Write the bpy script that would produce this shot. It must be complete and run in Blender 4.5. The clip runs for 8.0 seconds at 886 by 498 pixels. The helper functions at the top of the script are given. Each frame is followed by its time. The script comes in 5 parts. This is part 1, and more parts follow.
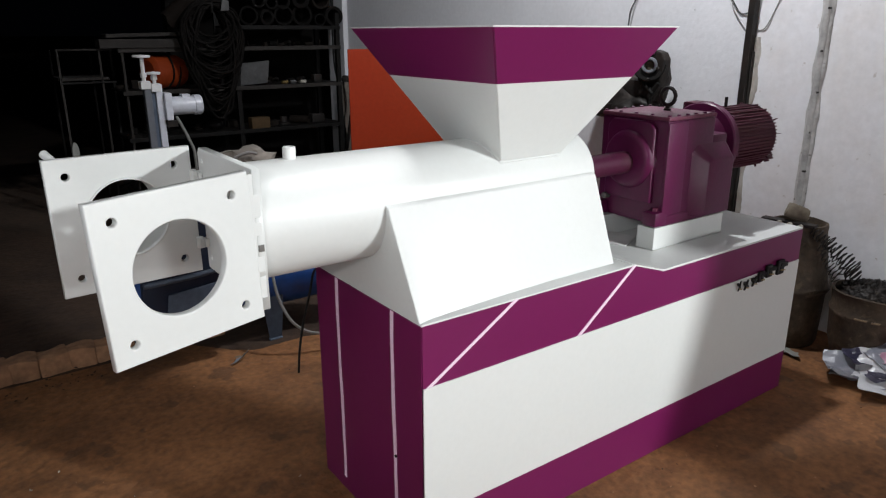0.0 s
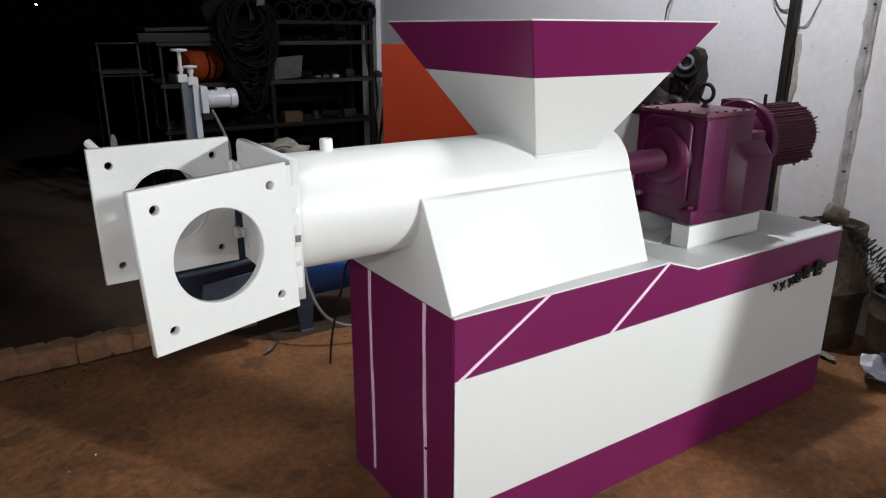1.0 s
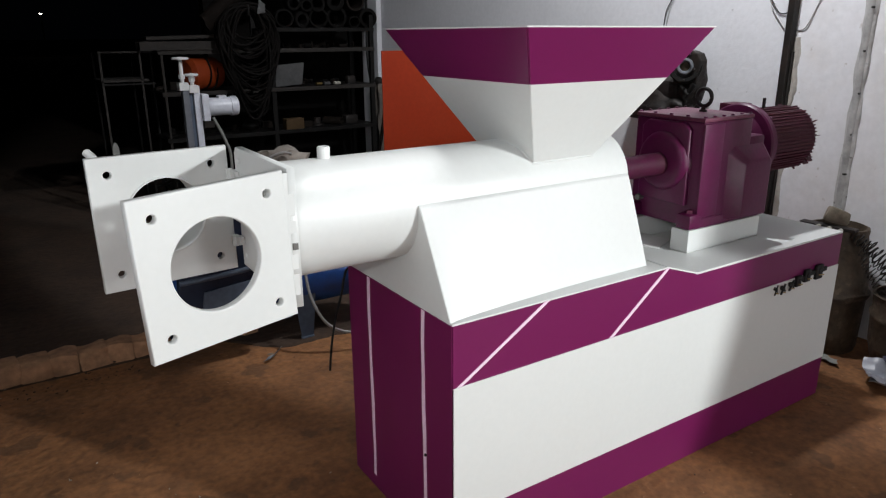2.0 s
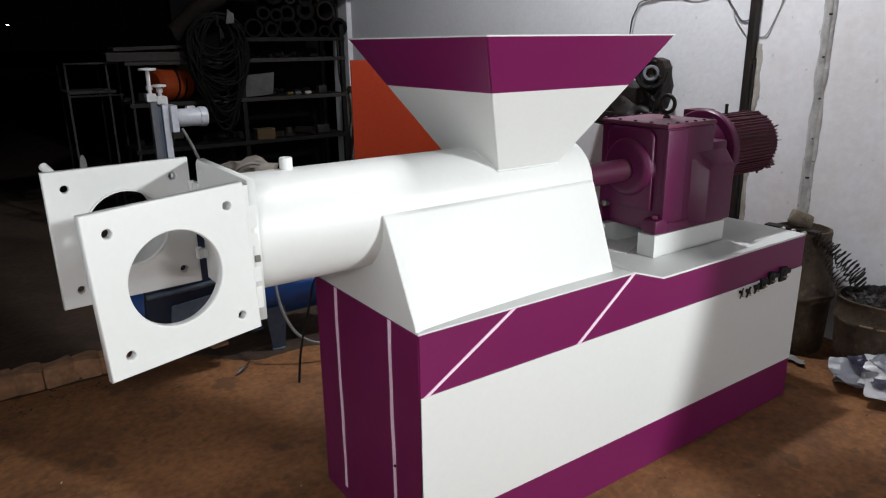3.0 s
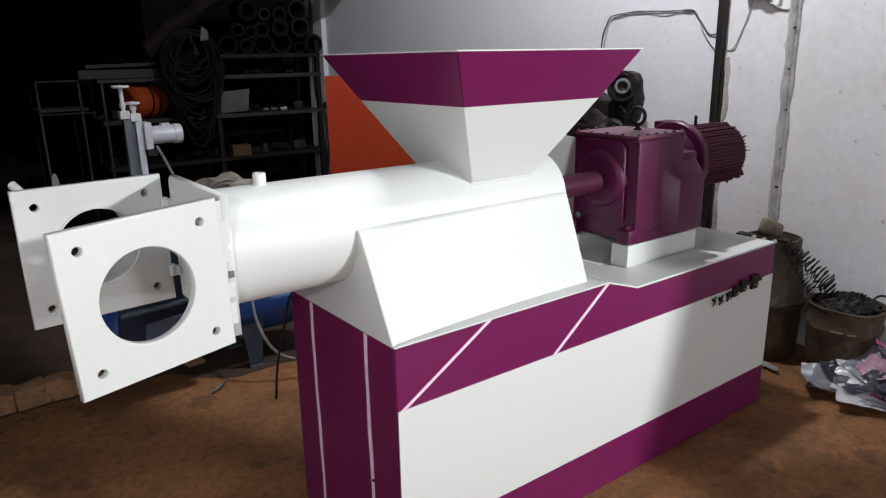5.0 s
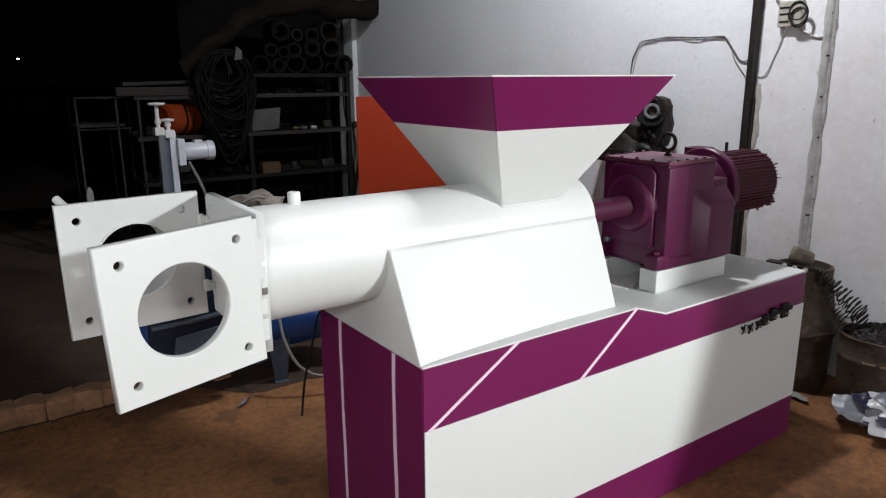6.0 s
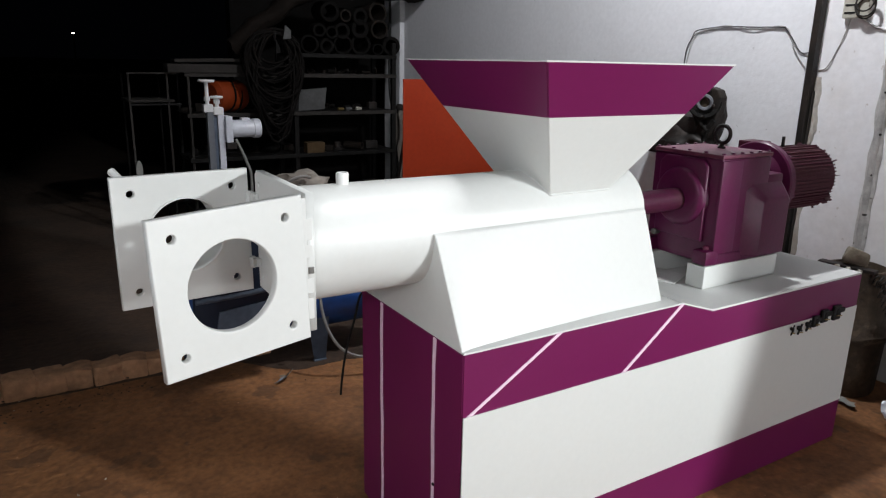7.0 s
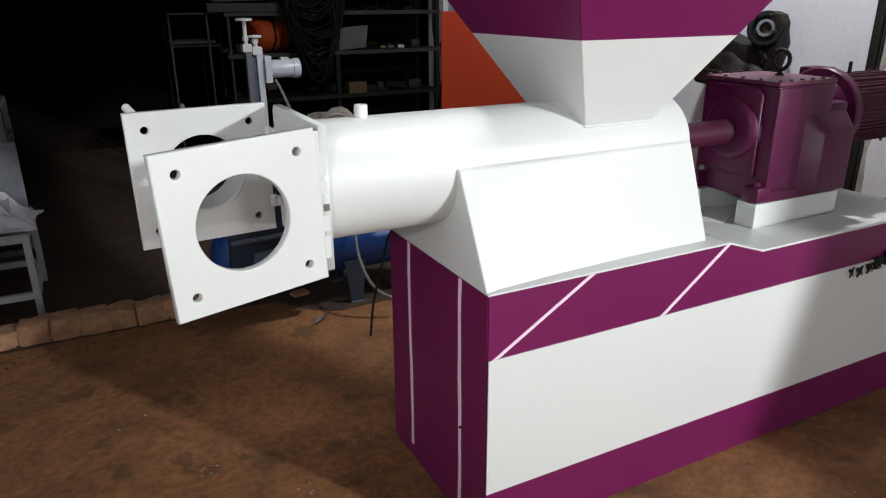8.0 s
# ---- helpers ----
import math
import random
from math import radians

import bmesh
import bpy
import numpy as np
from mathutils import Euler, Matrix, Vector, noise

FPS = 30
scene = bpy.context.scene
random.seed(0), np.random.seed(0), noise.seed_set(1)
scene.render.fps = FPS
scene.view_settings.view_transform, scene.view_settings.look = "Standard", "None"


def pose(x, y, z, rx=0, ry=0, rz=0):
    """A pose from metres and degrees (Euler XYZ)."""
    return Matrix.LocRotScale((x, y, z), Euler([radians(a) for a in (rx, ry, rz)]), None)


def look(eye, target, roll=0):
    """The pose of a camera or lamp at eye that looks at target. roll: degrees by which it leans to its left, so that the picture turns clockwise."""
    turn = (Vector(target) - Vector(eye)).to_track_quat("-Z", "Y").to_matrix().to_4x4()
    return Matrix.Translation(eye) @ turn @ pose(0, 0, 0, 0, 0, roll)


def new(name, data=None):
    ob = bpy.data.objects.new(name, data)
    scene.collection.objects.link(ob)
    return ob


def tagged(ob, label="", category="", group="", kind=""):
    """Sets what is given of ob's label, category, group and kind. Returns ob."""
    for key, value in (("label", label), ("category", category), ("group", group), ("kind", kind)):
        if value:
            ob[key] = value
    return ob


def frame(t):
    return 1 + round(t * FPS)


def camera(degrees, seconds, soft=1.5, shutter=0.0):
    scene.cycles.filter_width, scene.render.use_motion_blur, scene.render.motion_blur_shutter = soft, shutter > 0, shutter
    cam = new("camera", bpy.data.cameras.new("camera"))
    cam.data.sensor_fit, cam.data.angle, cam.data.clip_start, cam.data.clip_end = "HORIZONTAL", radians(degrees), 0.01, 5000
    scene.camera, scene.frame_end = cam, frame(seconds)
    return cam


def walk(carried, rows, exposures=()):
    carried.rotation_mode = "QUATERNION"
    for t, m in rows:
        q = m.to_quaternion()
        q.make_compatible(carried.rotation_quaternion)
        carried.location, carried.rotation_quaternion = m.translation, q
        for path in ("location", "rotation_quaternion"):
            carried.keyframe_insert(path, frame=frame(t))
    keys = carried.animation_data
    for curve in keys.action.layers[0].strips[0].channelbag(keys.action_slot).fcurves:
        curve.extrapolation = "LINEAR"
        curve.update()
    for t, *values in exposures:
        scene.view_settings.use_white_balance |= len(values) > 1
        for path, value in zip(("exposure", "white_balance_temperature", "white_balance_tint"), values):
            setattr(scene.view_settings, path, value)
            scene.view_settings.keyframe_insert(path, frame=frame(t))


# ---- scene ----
cam = camera(65.3, 8.0, 1.2)
PATH = [
    (0, (-0.876, -1.316, 1.445), (0.236, 0.236, 0.847), -0.1),
    (0.5, (-0.882, -1.308, 1.436), (0.174, 0.273, 0.815), 0.2),
    (1, (-0.894, -1.311, 1.438), (0.152, 0.283, 0.831), 0.2),
    (2.5, (-0.868, -1.326, 1.443), (0.175, 0.276, 0.854), -0.6),
    (3, (-0.853, -1.336, 1.445), (0.243, 0.236, 0.873), -0.7),
    (3.5, (-0.847, -1.35, 1.451), (0.313, 0.188, 0.914), -0.2),
    (4, (-0.847, -1.347, 1.448), (0.322, 0.182, 0.906), -0.1),
    (5.5, (-0.854, -1.353, 1.444), (0.289, 0.206, 0.93), -1.6),
    (6, (-0.872, -1.35, 1.453), (0.235, 0.245, 0.975), -0.3),
    (6.5, (-0.884, -1.336, 1.452), (0.192, 0.279, 0.967), 0.8),
    (7, (-0.884, -1.328, 1.45), (0.128, 0.317, 0.93), 1.2),
    (7.5, (-0.832, -1.33, 1.442), (0.131, 0.323, 0.86), 2.5),
    (8, (-0.783, -1.293, 1.41), (0.075, 0.382, 0.734), -0.3),
]
walk(cam, [(t, look(eye, target, roll)) for t, eye, target, roll in PATH])

# ---- world and lamps ----
world = bpy.data.worlds.new("night")
world.use_nodes = True
world.node_tree.nodes["Background"].inputs[0].default_value = (0.55, 0.65, 1.0, 1)
world.node_tree.nodes["Background"].inputs[1].default_value = 0.0006
scene.world = world


def lamp(name, kind, place, target, power, colour):
    data = bpy.data.lights.new(name, kind)
    data.energy, data.color = power, colour
    ob = new(name, data)
    ob.matrix_world = look(place, target)
    return data


# small unseen lamp added over the machine's middle, cone narrowed to the barrel
BARREL_SPOT = Vector((0.26, 0.08, 2.15))
barrel_spot = lamp("barrel_spot_light", "SPOT", BARREL_SPOT, BARREL_SPOT + Vector((-0.36, 0.22, -1.03)), 28, (0.97, 0.98, 1.0))
barrel_spot.spot_size, barrel_spot.spot_blend, barrel_spot.shadow_soft_size = radians(29), 0.6, 0.06
# shaded lamp hanging over the gearbox end, tipped towards the white wall
SHADED = Vector((1.50, 0.88, 3.35))
bulb = lamp("shaded_light", "SPOT", SHADED, SHADED + Vector((0.42, 0.45, -0.79)), 226, (0.94, 0.96, 1.0))
bulb.spot_size, bulb.spot_blend, bulb.shadow_soft_size = radians(111), 0.10, 0.08
# unseen lamp across the floor, aimed at the hopper and the open end
WORK = Vector((2.12, -3.45, 2.25))
work = lamp("work_light", "SPOT", WORK, WORK + Vector((-0.775, 0.593, -0.222)), 645, (0.94, 0.98, 1.0))
# cone edge stands in for a shadow edge on the side panel
work.spot_size, work.spot_blend, work.shadow_soft_size = radians(76), 0.06, 0.09
# unseen lamp added at the left front, aimed at the hopper's mouth end
LEFT_FRONT = Vector((-1.78, -1.95, 1.95))
left_front = lamp("left_front_light", "SPOT", LEFT_FRONT, (-0.18, 0.45, 1.10), 76, (0.97, 0.98, 1.0))
left_front.spot_size, left_front.spot_blend, left_front.shadow_soft_size = radians(45), 0.6, 0.10
# unseen low fill light, added opposite the machine's long side
side_fill = lamp("side_fill_light", "AREA", (1.5, -3.4, 0.50), (0.9, 0, 0.6), 20, (0.95, 0.98, 1.0))
side_fill.shape, side_fill.size, side_fill.size_y = "RECTANGLE", 1.2, 0.06

# ---- materials ----


def material(name, colour, rough=0.5, metal=0.0, grain=0.15, scale=40.0, stain=0.25, stain_scale=3.0, stain_colour=None,
             bump=0.1, bump_scale=None, coat=0.0, island=False, spots=None, clear=0.45, shine=0.5):
    """A painted, cast or earthen surface: fine grain, broad stains, relief."""
    m = bpy.data.materials.new(name)
    m.use_nodes = True
    nt = m.node_tree
    n, l = nt.nodes, nt.links
    b = n["Principled BSDF"]
    co = n.new("ShaderNodeTexCoord")
    info = n.new("ShaderNodeObjectInfo")
    add = n.new("ShaderNodeVectorMath")
    l.new(co.outputs["Object"], add.inputs[0])
    mul = n.new("ShaderNodeMath")
    mul.operation, mul.inputs[1].default_value = "MULTIPLY", 37.0
    l.new(info.outputs["Random"], mul.inputs[0])
    l.new(mul.outputs[0], add.inputs[1])
    fine = n.new("ShaderNodeTexNoise")
    fine.inputs["Scale"].default_value, fine.inputs["Detail"].default_value = scale, 6
    broad = n.new("ShaderNodeTexNoise")
    broad.inputs["Scale"].default_value, broad.inputs["Detail"].default_value = stain_scale, 5
    broad.inputs["Roughness"].default_value = 0.62
    for t in (fine, broad):
        l.new(add.outputs[0], t.inputs["Vector"])
    ramp = n.new("ShaderNodeMapRange")
    ramp.inputs["From Min"].default_value, ramp.inputs["From Max"].default_value = clear, 0.75
    ramp.inputs["To Max"].default_value = stain
    l.new(broad.outputs["Fac"], ramp.inputs["Value"])
    mix = n.new("ShaderNodeMixRGB")
    mix.inputs[1].default_value = (*colour, 1)
    mix.inputs[2].default_value = (*(stain_colour or [c * 0.45 for c in colour]), 1)
    l.new(ramp.outputs[0], mix.inputs[0])
    vary = n.new("ShaderNodeMapRange")
    vary.inputs["From Min"].default_value, vary.inputs["From Max"].default_value = 0.25, 0.75
    vary.inputs["To Min"].default_value, vary.inputs["To Max"].default_value = 1 - grain, 1 + grain
    l.new(fine.outputs["Fac"], vary.inputs["Value"])
    tone = n.new("ShaderNodeMixRGB")
    tone.blend_type, tone.inputs[0].default_value = "MULTIPLY", 1
    l.new(mix.outputs[0], tone.inputs[1])
    l.new(vary.outputs[0], tone.inputs[2])
    last = tone.outputs[0]
    if spots:
        # scattered chips and specks of another colour
        vor = n.new("ShaderNodeTexNoise")
        vor.inputs["Scale"].default_value, vor.inputs["Detail"].default_value = spots[1], 3
        l.new(add.outputs[0], vor.inputs["Vector"])
        cut = n.new("ShaderNodeMapRange")
        cut.inputs["From Min"].default_value, cut.inputs["From Max"].default_value = spots[2], spots[2] + 0.04
        cut.inputs["To Max"].default_value = spots[3]
        l.new(vor.outputs["Fac"], cut.inputs["Value"])
        chip = n.new("ShaderNodeMixRGB")
        chip.inputs[2].default_value = (*spots[0], 1)
        l.new(cut.outputs[0], chip.inputs[0])
        l.new(last, chip.inputs[1])
        last = chip.outputs[0]
    if island:
        geo = n.new("ShaderNodeNewGeometry")
        isl = n.new("ShaderNodeMapRange")
        isl.inputs["To Min"].default_value, isl.inputs["To Max"].default_value = 0.6, 1.35
        l.new(geo.outputs["Random Per Island"], isl.inputs["Value"])
        each = n.new("ShaderNodeMixRGB")
        each.blend_type, each.inputs[0].default_value = "MULTIPLY", 1
        l.new(last, each.inputs[1])
        l.new(isl.outputs[0], each.inputs[2])
        last = each.outputs[0]
    l.new(last, b.inputs["Base Color"])
    rr = n.new("ShaderNodeMapRange")
    rr.inputs["To Min"].default_value, rr.inputs["To Max"].default_value = max(rough - 0.12, 0.03), min(rough + 0.12, 1)
    l.new(broad.outputs["Fac"], rr.inputs["Value"])
    l.new(rr.outputs[0], b.inputs["Roughness"])
    b.inputs["Metallic"].default_value = metal
    b.inputs["Coat Weight"].default_value = coat
    b.inputs["Specular IOR Level"].default_value = shine
    b.inputs["Coat Roughness"].default_value = 0.14
    if bump:
        bn = n.new("ShaderNodeBump")
        bn.inputs["Strength"].default_value, bn.inputs["Distance"].default_value = bump, 0.01
        if bump_scale:
            rel = n.new("ShaderNodeTexNoise")
            rel.inputs["Scale"].default_value, rel.inputs["Detail"].default_value = bump_scale, 8
            l.new(add.outputs[0], rel.inputs["Vector"])
            l.new(rel.outputs["Fac"], bn.inputs["Height"])
        else:
            l.new(fine.outputs["Fac"], bn.inputs["Height"])
        l.new(bn.outputs[0], b.inputs["Normal"])
    return m


CREAM = material("cream_enamel", (0.675, 0.69, 0.672), 0.38, shine=0.5, grain=0.015, scale=60, stain=0.06, stain_scale=1.5,
                 stain_colour=(0.60, 0.60, 0.565), bump=0.08, bump_scale=5, clear=0.1)
PURPLE = material("purple_enamel", (0.150, 0.0098, 0.075), 0.34, shine=0.35, grain=0.02, scale=60, stain=0.04, stain_scale=1.2,
                  bump=0.08, bump_scale=5, clear=0.1)
CAST = material("purple_cast_iron", (0.084, 0.0034, 0.042), 0.40, grain=0.12, scale=70, stain=0.4, stain_scale=7,
                stain_colour=(0.06, 0.012, 0.03), bump=0.06, bump_scale=45, shine=0.38)
DUSTY = material("dusty_purple_paint", (0.115, 0.018, 0.048), 0.5, grain=0.15, scale=60, stain=0.5, stain_scale=9,
                 stain_colour=(0.15, 0.04, 0.07), bump=0.15, bump_scale=80)
RUSTY_FIN = material("rusty_purple_paint", (0.058, 0.007, 0.020), 0.6, grain=0.2, scale=60, stain=0.6, stain_scale=8,
                     stain_colour=(0.060, 0.022, 0.016), bump=0.2, bump_scale=80, shine=0.25)
SHAFT = material("dull_purple_paint", (0.055, 0.006, 0.026), 0.55, grain=0.15, scale=50, stain=0.5, stain_scale=9, stain_colour=(0.05, 0.018, 0.016), bump=0.1, bump_scale=60, shine=0.25)
TAPE = material("pale_pink_tape", (0.86, 0.66, 0.79), 0.4, grain=0.04, stain=0.15, bump=0.02)
SHAVING = material("bright_steel", (0.42, 0.38, 0.32), 0.35, 0.7, bump=0.0)
HOLE_STEEL = material("bare_steel", (0.17, 0.165, 0.155), 0.45, 0.5, bump=0.05)
BLACK = material("black_rubber", (0.009, 0.009, 0.009), 0.5, grain=0.2, bump=0.1, shine=0.25)
BELT = material("perished_rubber", (0.0048, 0.0036, 0.0030), 0.8, grain=0.3, stain=0.6, bump=0.2, shine=0.15)
CABLE = material("dusty_grey_cable", (0.075, 0.075, 0.078), 0.6, grain=0.2, stain=0.8, stain_scale=5, stain_colour=(0.02, 0.02, 0.022), bump=0.05)
BRASS = material("worn_brass", (0.35, 0.25, 0.10), 0.35, 0.9, bump=0.05)
EARTH = material("packed_earth", (0.248, 0.106, 0.038), 0.80, grain=0.32, scale=40, stain=1.0, stain_scale=2.3,
                 stain_colour=(0.090, 0.037, 0.014), bump=1.0, bump_scale=20, spots=((0.075, 0.036, 0.017), 7, 0.60, 0.55))
# Colour kept low so that the ground past the bricks stays dark.
SOIL = material("dark_soil", (0.055, 0.031, 0.018), 0.9, grain=0.3, scale=24, stain=0.7, stain_scale=2.2,
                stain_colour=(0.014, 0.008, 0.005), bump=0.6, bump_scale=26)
STONE = material("pale_broken_stone", (0.19, 0.16, 0.12), 0.9, grain=0.25, scale=40, stain=0.6, stain_scale=12, stain_colour=(0.12, 0.09, 0.065), bump=0.6, bump_scale=40)
BRICKM = material("mud_brick", (0.40, 0.215, 0.115), 0.9, grain=0.25, scale=30, stain=0.6, stain_scale=9,
                  stain_colour=(0.15, 0.09, 0.055), bump=0.8, bump_scale=28)
WALLM = material("whitewashed_wall", (0.77, 0.775, 0.80), 0.85, grain=0.04, scale=35, stain=0.5, stain_scale=1.1,
                 stain_colour=(0.66, 0.66, 0.68), bump=0.2, bump_scale=26, spots=((0.34, 0.33, 0.33), 22, 0.725, 0.45))
PATCHY = material("patched_whitewash", (0.79, 0.79, 0.815), 0.85, grain=0.05, scale=30, stain=0.6, stain_scale=2.1,
                  stain_colour=(0.69, 0.65, 0.61), bump=0.3, bump_scale=14, spots=((0.36, 0.29, 0.23), 19, 0.69, 0.45))
SMEAR = material("daubed_plaster", (0.52, 0.51, 0.50), 0.9, grain=0.15, scale=40, stain=0.8, stain_scale=14, stain_colour=(0.30, 0.28, 0.26), bump=0.5, bump_scale=30,
                 spots=((0.10, 0.09, 0.08), 30, 0.66, 0.7))
RUSTSTAIN = material("rust_stained_plaster", (0.45, 0.42, 0.38), 0.9, grain=0.2, scale=40, stain=1.0, stain_scale=10, stain_colour=(0.16, 0.11, 0.07), bump=0.5, bump_scale=30)
SHED = material("pale_grey_sheet", (0.26, 0.26, 0.26), 0.8, grain=0.2, stain=0.5, bump=0.2)
# Near black in place of the little light that reaches the back.
DIM_BLACK = material("dimmed_black", (0.007, 0.0063, 0.0058), 0.9, grain=0.3, stain=0.5, bump=0.3, shine=0.1)
DARK_STEEL = material("dark_rusty_steel", (0.015, 0.0125, 0.011), 0.6, 0.3, grain=0.3, scale=40, stain=0.6, stain_scale=9,
                      stain_colour=(0.045, 0.028, 0.02), bump=0.3, bump_scale=60)
# Rack, scrap and tarpaulin colours hold the shade of the unlit back.
RACK = material("dimmed_rack_steel", (0.009, 0.0082, 0.0075), 0.6, 0.1, grain=0.25, stain=0.6, stain_scale=6, bump=0.2, shine=0.2)
DIM_BROWN = material("dimmed_brown", (0.012, 0.0085, 0.0062), 0.8, grain=0.3, scale=30, stain=0.8, stain_scale=9, stain_colour=(0.006, 0.005, 0.004), bump=0.4, shine=0.2)
TARP = material("dimmed_tarpaulin", (0.0085, 0.0056, 0.0040), 0.85, grain=0.3, scale=30, stain=0.8, stain_scale=6, stain_colour=(0.003, 0.0025, 0.002), bump=0.4, shine=0.15)
DRUMP = material("faded_orange_paint", (0.25, 0.036, 0.006), 0.6, grain=0.1, stain=0.6, stain_scale=6, stain_colour=(0.16, 0.022, 0.006), bump=0.1, shine=0.25)
CONDUIT = material("weathered_grey_pipe", (0.44, 0.43, 0.42), 0.65, grain=0.15, stain=0.8, stain_scale=11, bump=0.2)
GREYP = material("grey_machine_paint", (0.70, 0.72, 0.78), 0.3, grain=0.06, stain=0.35, stain_scale=7, bump=0.05)
DIMP = material("dull_grey_paint", (0.15, 0.16, 0.18), 0.5, grain=0.1, stain=0.6, stain_scale=6, bump=0.06)
# White stand paint, its colour darkened to suit the dim yard.
STANDP = material("dimmed_white_paint", (0.42, 0.43, 0.45), 0.5, grain=0.1, stain=0.6, stain_scale=6, bump=0.06)
WHITEP = material("white_machine_paint", (0.74, 0.74, 0.73), 0.4, grain=0.05, stain=0.25, stain_scale=8, bump=0.05)
ORANGE = material("orange_panel_paint", (0.270, 0.024, 0.0042), 0.55, shine=0.25, grain=0.07, scale=40, stain=0.35, stain_scale=3,
                  stain_colour=(0.30, 0.04, 0.010), bump=0.05)
BLUE = material("blue_tank_paint", (0.012, 0.062, 0.24), 0.4, grain=0.12, stain=0.6, stain_scale=6,
                stain_colour=(0.010, 0.022, 0.06), bump=0.08)
NAVY = material("dark_navy_paint", (0.010, 0.020, 0.045), 0.5, grain=0.15, stain=0.5, stain_scale=8, bump=0.1)
BLUE_GREY = material("faded_blue_grey_paint", (0.10, 0.13, 0.18), 0.55, grain=0.15, stain=0.6, stain_scale=8, bump=0.1)
RUST = material("rusted_drum", (0.072, 0.050, 0.031), 0.75, 0.1, grain=0.3, scale=40, stain=0.8, stain_scale=7,
                stain_colour=(0.025, 0.017, 0.012), bump=0.5, bump_scale=40, spots=((0.13, 0.095, 0.06), 26, 0.60, 0.5))
HOOP_GLINT = material("hoop_glint_tan", (0.24, 0.17, 0.10), 0.5, 0.4, grain=0.4, stain=1.0, stain_scale=14, stain_colour=(0.03, 0.02, 0.012), bump=0.3)
CLOTH = material("dusty_sackcloth", (0.19, 0.165, 0.14), 0.9, grain=0.2, stain=0.6, stain_scale=9, bump=0.4)
WHITE_FILM = material("white_plastic_film", (0.60, 0.60, 0.62), 0.3, grain=0.05, stain=0.4, stain_scale=9, stain_colour=(0.35, 0.34, 0.36), bump=0.06)
GREY_FILM = material("grey_plastic_film", (0.24, 0.25, 0.29), 0.35, grain=0.08, stain=0.7, stain_scale=8, stain_colour=(0.36, 0.35, 0.36), bump=0.06)
PRINT_FILM = material("dark_printed_film", (0.030, 0.028, 0.055), 0.35, grain=0.1, stain=0.6, stain_scale=14, stain_colour=(0.16, 0.15, 0.20), bump=0.06)
PINK_FILM = material("pale_pink_film", (0.50, 0.30, 0.38), 0.35, grain=0.06, stain=0.6, stain_scale=9, stain_colour=(0.42, 0.10, 0.24), bump=0.06)
PINKP = material("pink_plastic", (0.50, 0.10, 0.28), 0.4, grain=0.1, stain=0.5, stain_scale=9, bump=0.1)
CARD = material("dusty_cardboard", (0.26, 0.26, 0.24), 0.85, grain=0.1, stain=0.5, bump=0.1)
DULL = material("grimy_carton", (0.085, 0.085, 0.085), 0.85, grain=0.15, stain=0.6, stain_scale=8, bump=0.1)
YELLOWP = material("dusty_yellow_board", (0.075, 0.042, 0.013), 0.8, grain=0.15, stain=0.5, bump=0.1)
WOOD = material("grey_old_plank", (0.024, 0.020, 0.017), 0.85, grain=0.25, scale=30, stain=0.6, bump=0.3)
HOSE = material("cloudy_hose", (0.22, 0.21, 0.20), 0.4, grain=0.05, stain=0.4, bump=0.02)
IVORY = material("aged_ivory_plastic", (0.44, 0.42, 0.36), 0.5, grain=0.08, stain=0.6, stain_scale=14, bump=0.05)

# ---- mesh helpers ----


def part(name, bm, mat, parent=None, label="", smooth=None):
    me = bpy.data.meshes.new(name)
    bm.normal_update()
    if smooth is not None:
        for f in bm.faces:
            f.smooth = True
        for e in bm.edges:
            if len(e.link_faces) == 2 and e.calc_face_angle(0) > radians(smooth):
                e.smooth = False
    bm.to_mesh(me)
    bm.free()
    me.materials.append(mat)
    ob = new(name, me)
    if parent:
        ob.parent = parent
    if label:
        tagged(ob, label)
    return ob


def thing(name, place, label, category, group="", kind=""):
    ob = new(name)
    ob.empty_display_size = 0.1
    ob.location = place
    return tagged(ob, label, category, group, kind)


def box(x0, x1, y0, y1, z0, z1, bevel=0.0, bm=None, m=None):
    b = bmesh.new()
    c = [b.verts.new((x, y, z)) for z in (z0, z1) for y in (y0, y1) for x in (x0, x1)]
    for q in ((0, 2, 3, 1), (4, 5, 7, 6), (0, 1, 5, 4), (1, 3, 7, 5), (3, 2, 6, 7), (2, 0, 4, 6)):
        b.faces.new([c[i] for i in q])
    if bevel:
        bmesh.ops.bevel(b, geom=b.edges[:], offset=bevel, segments=2, affect="EDGES", profile=0.6)
    return merge(b, bm, m)


def merge(b, bm=None, m=None):
    if m is not None:
        bmesh.ops.transform(b, matrix=m, verts=b.verts[:])
    if bm is None:
        return b
    me = bpy.data.meshes.new("temporary")
    b.to_mesh(me)
    b.free()
    bm.from_mesh(me)
    bpy.data.meshes.remove(me)
    return bm


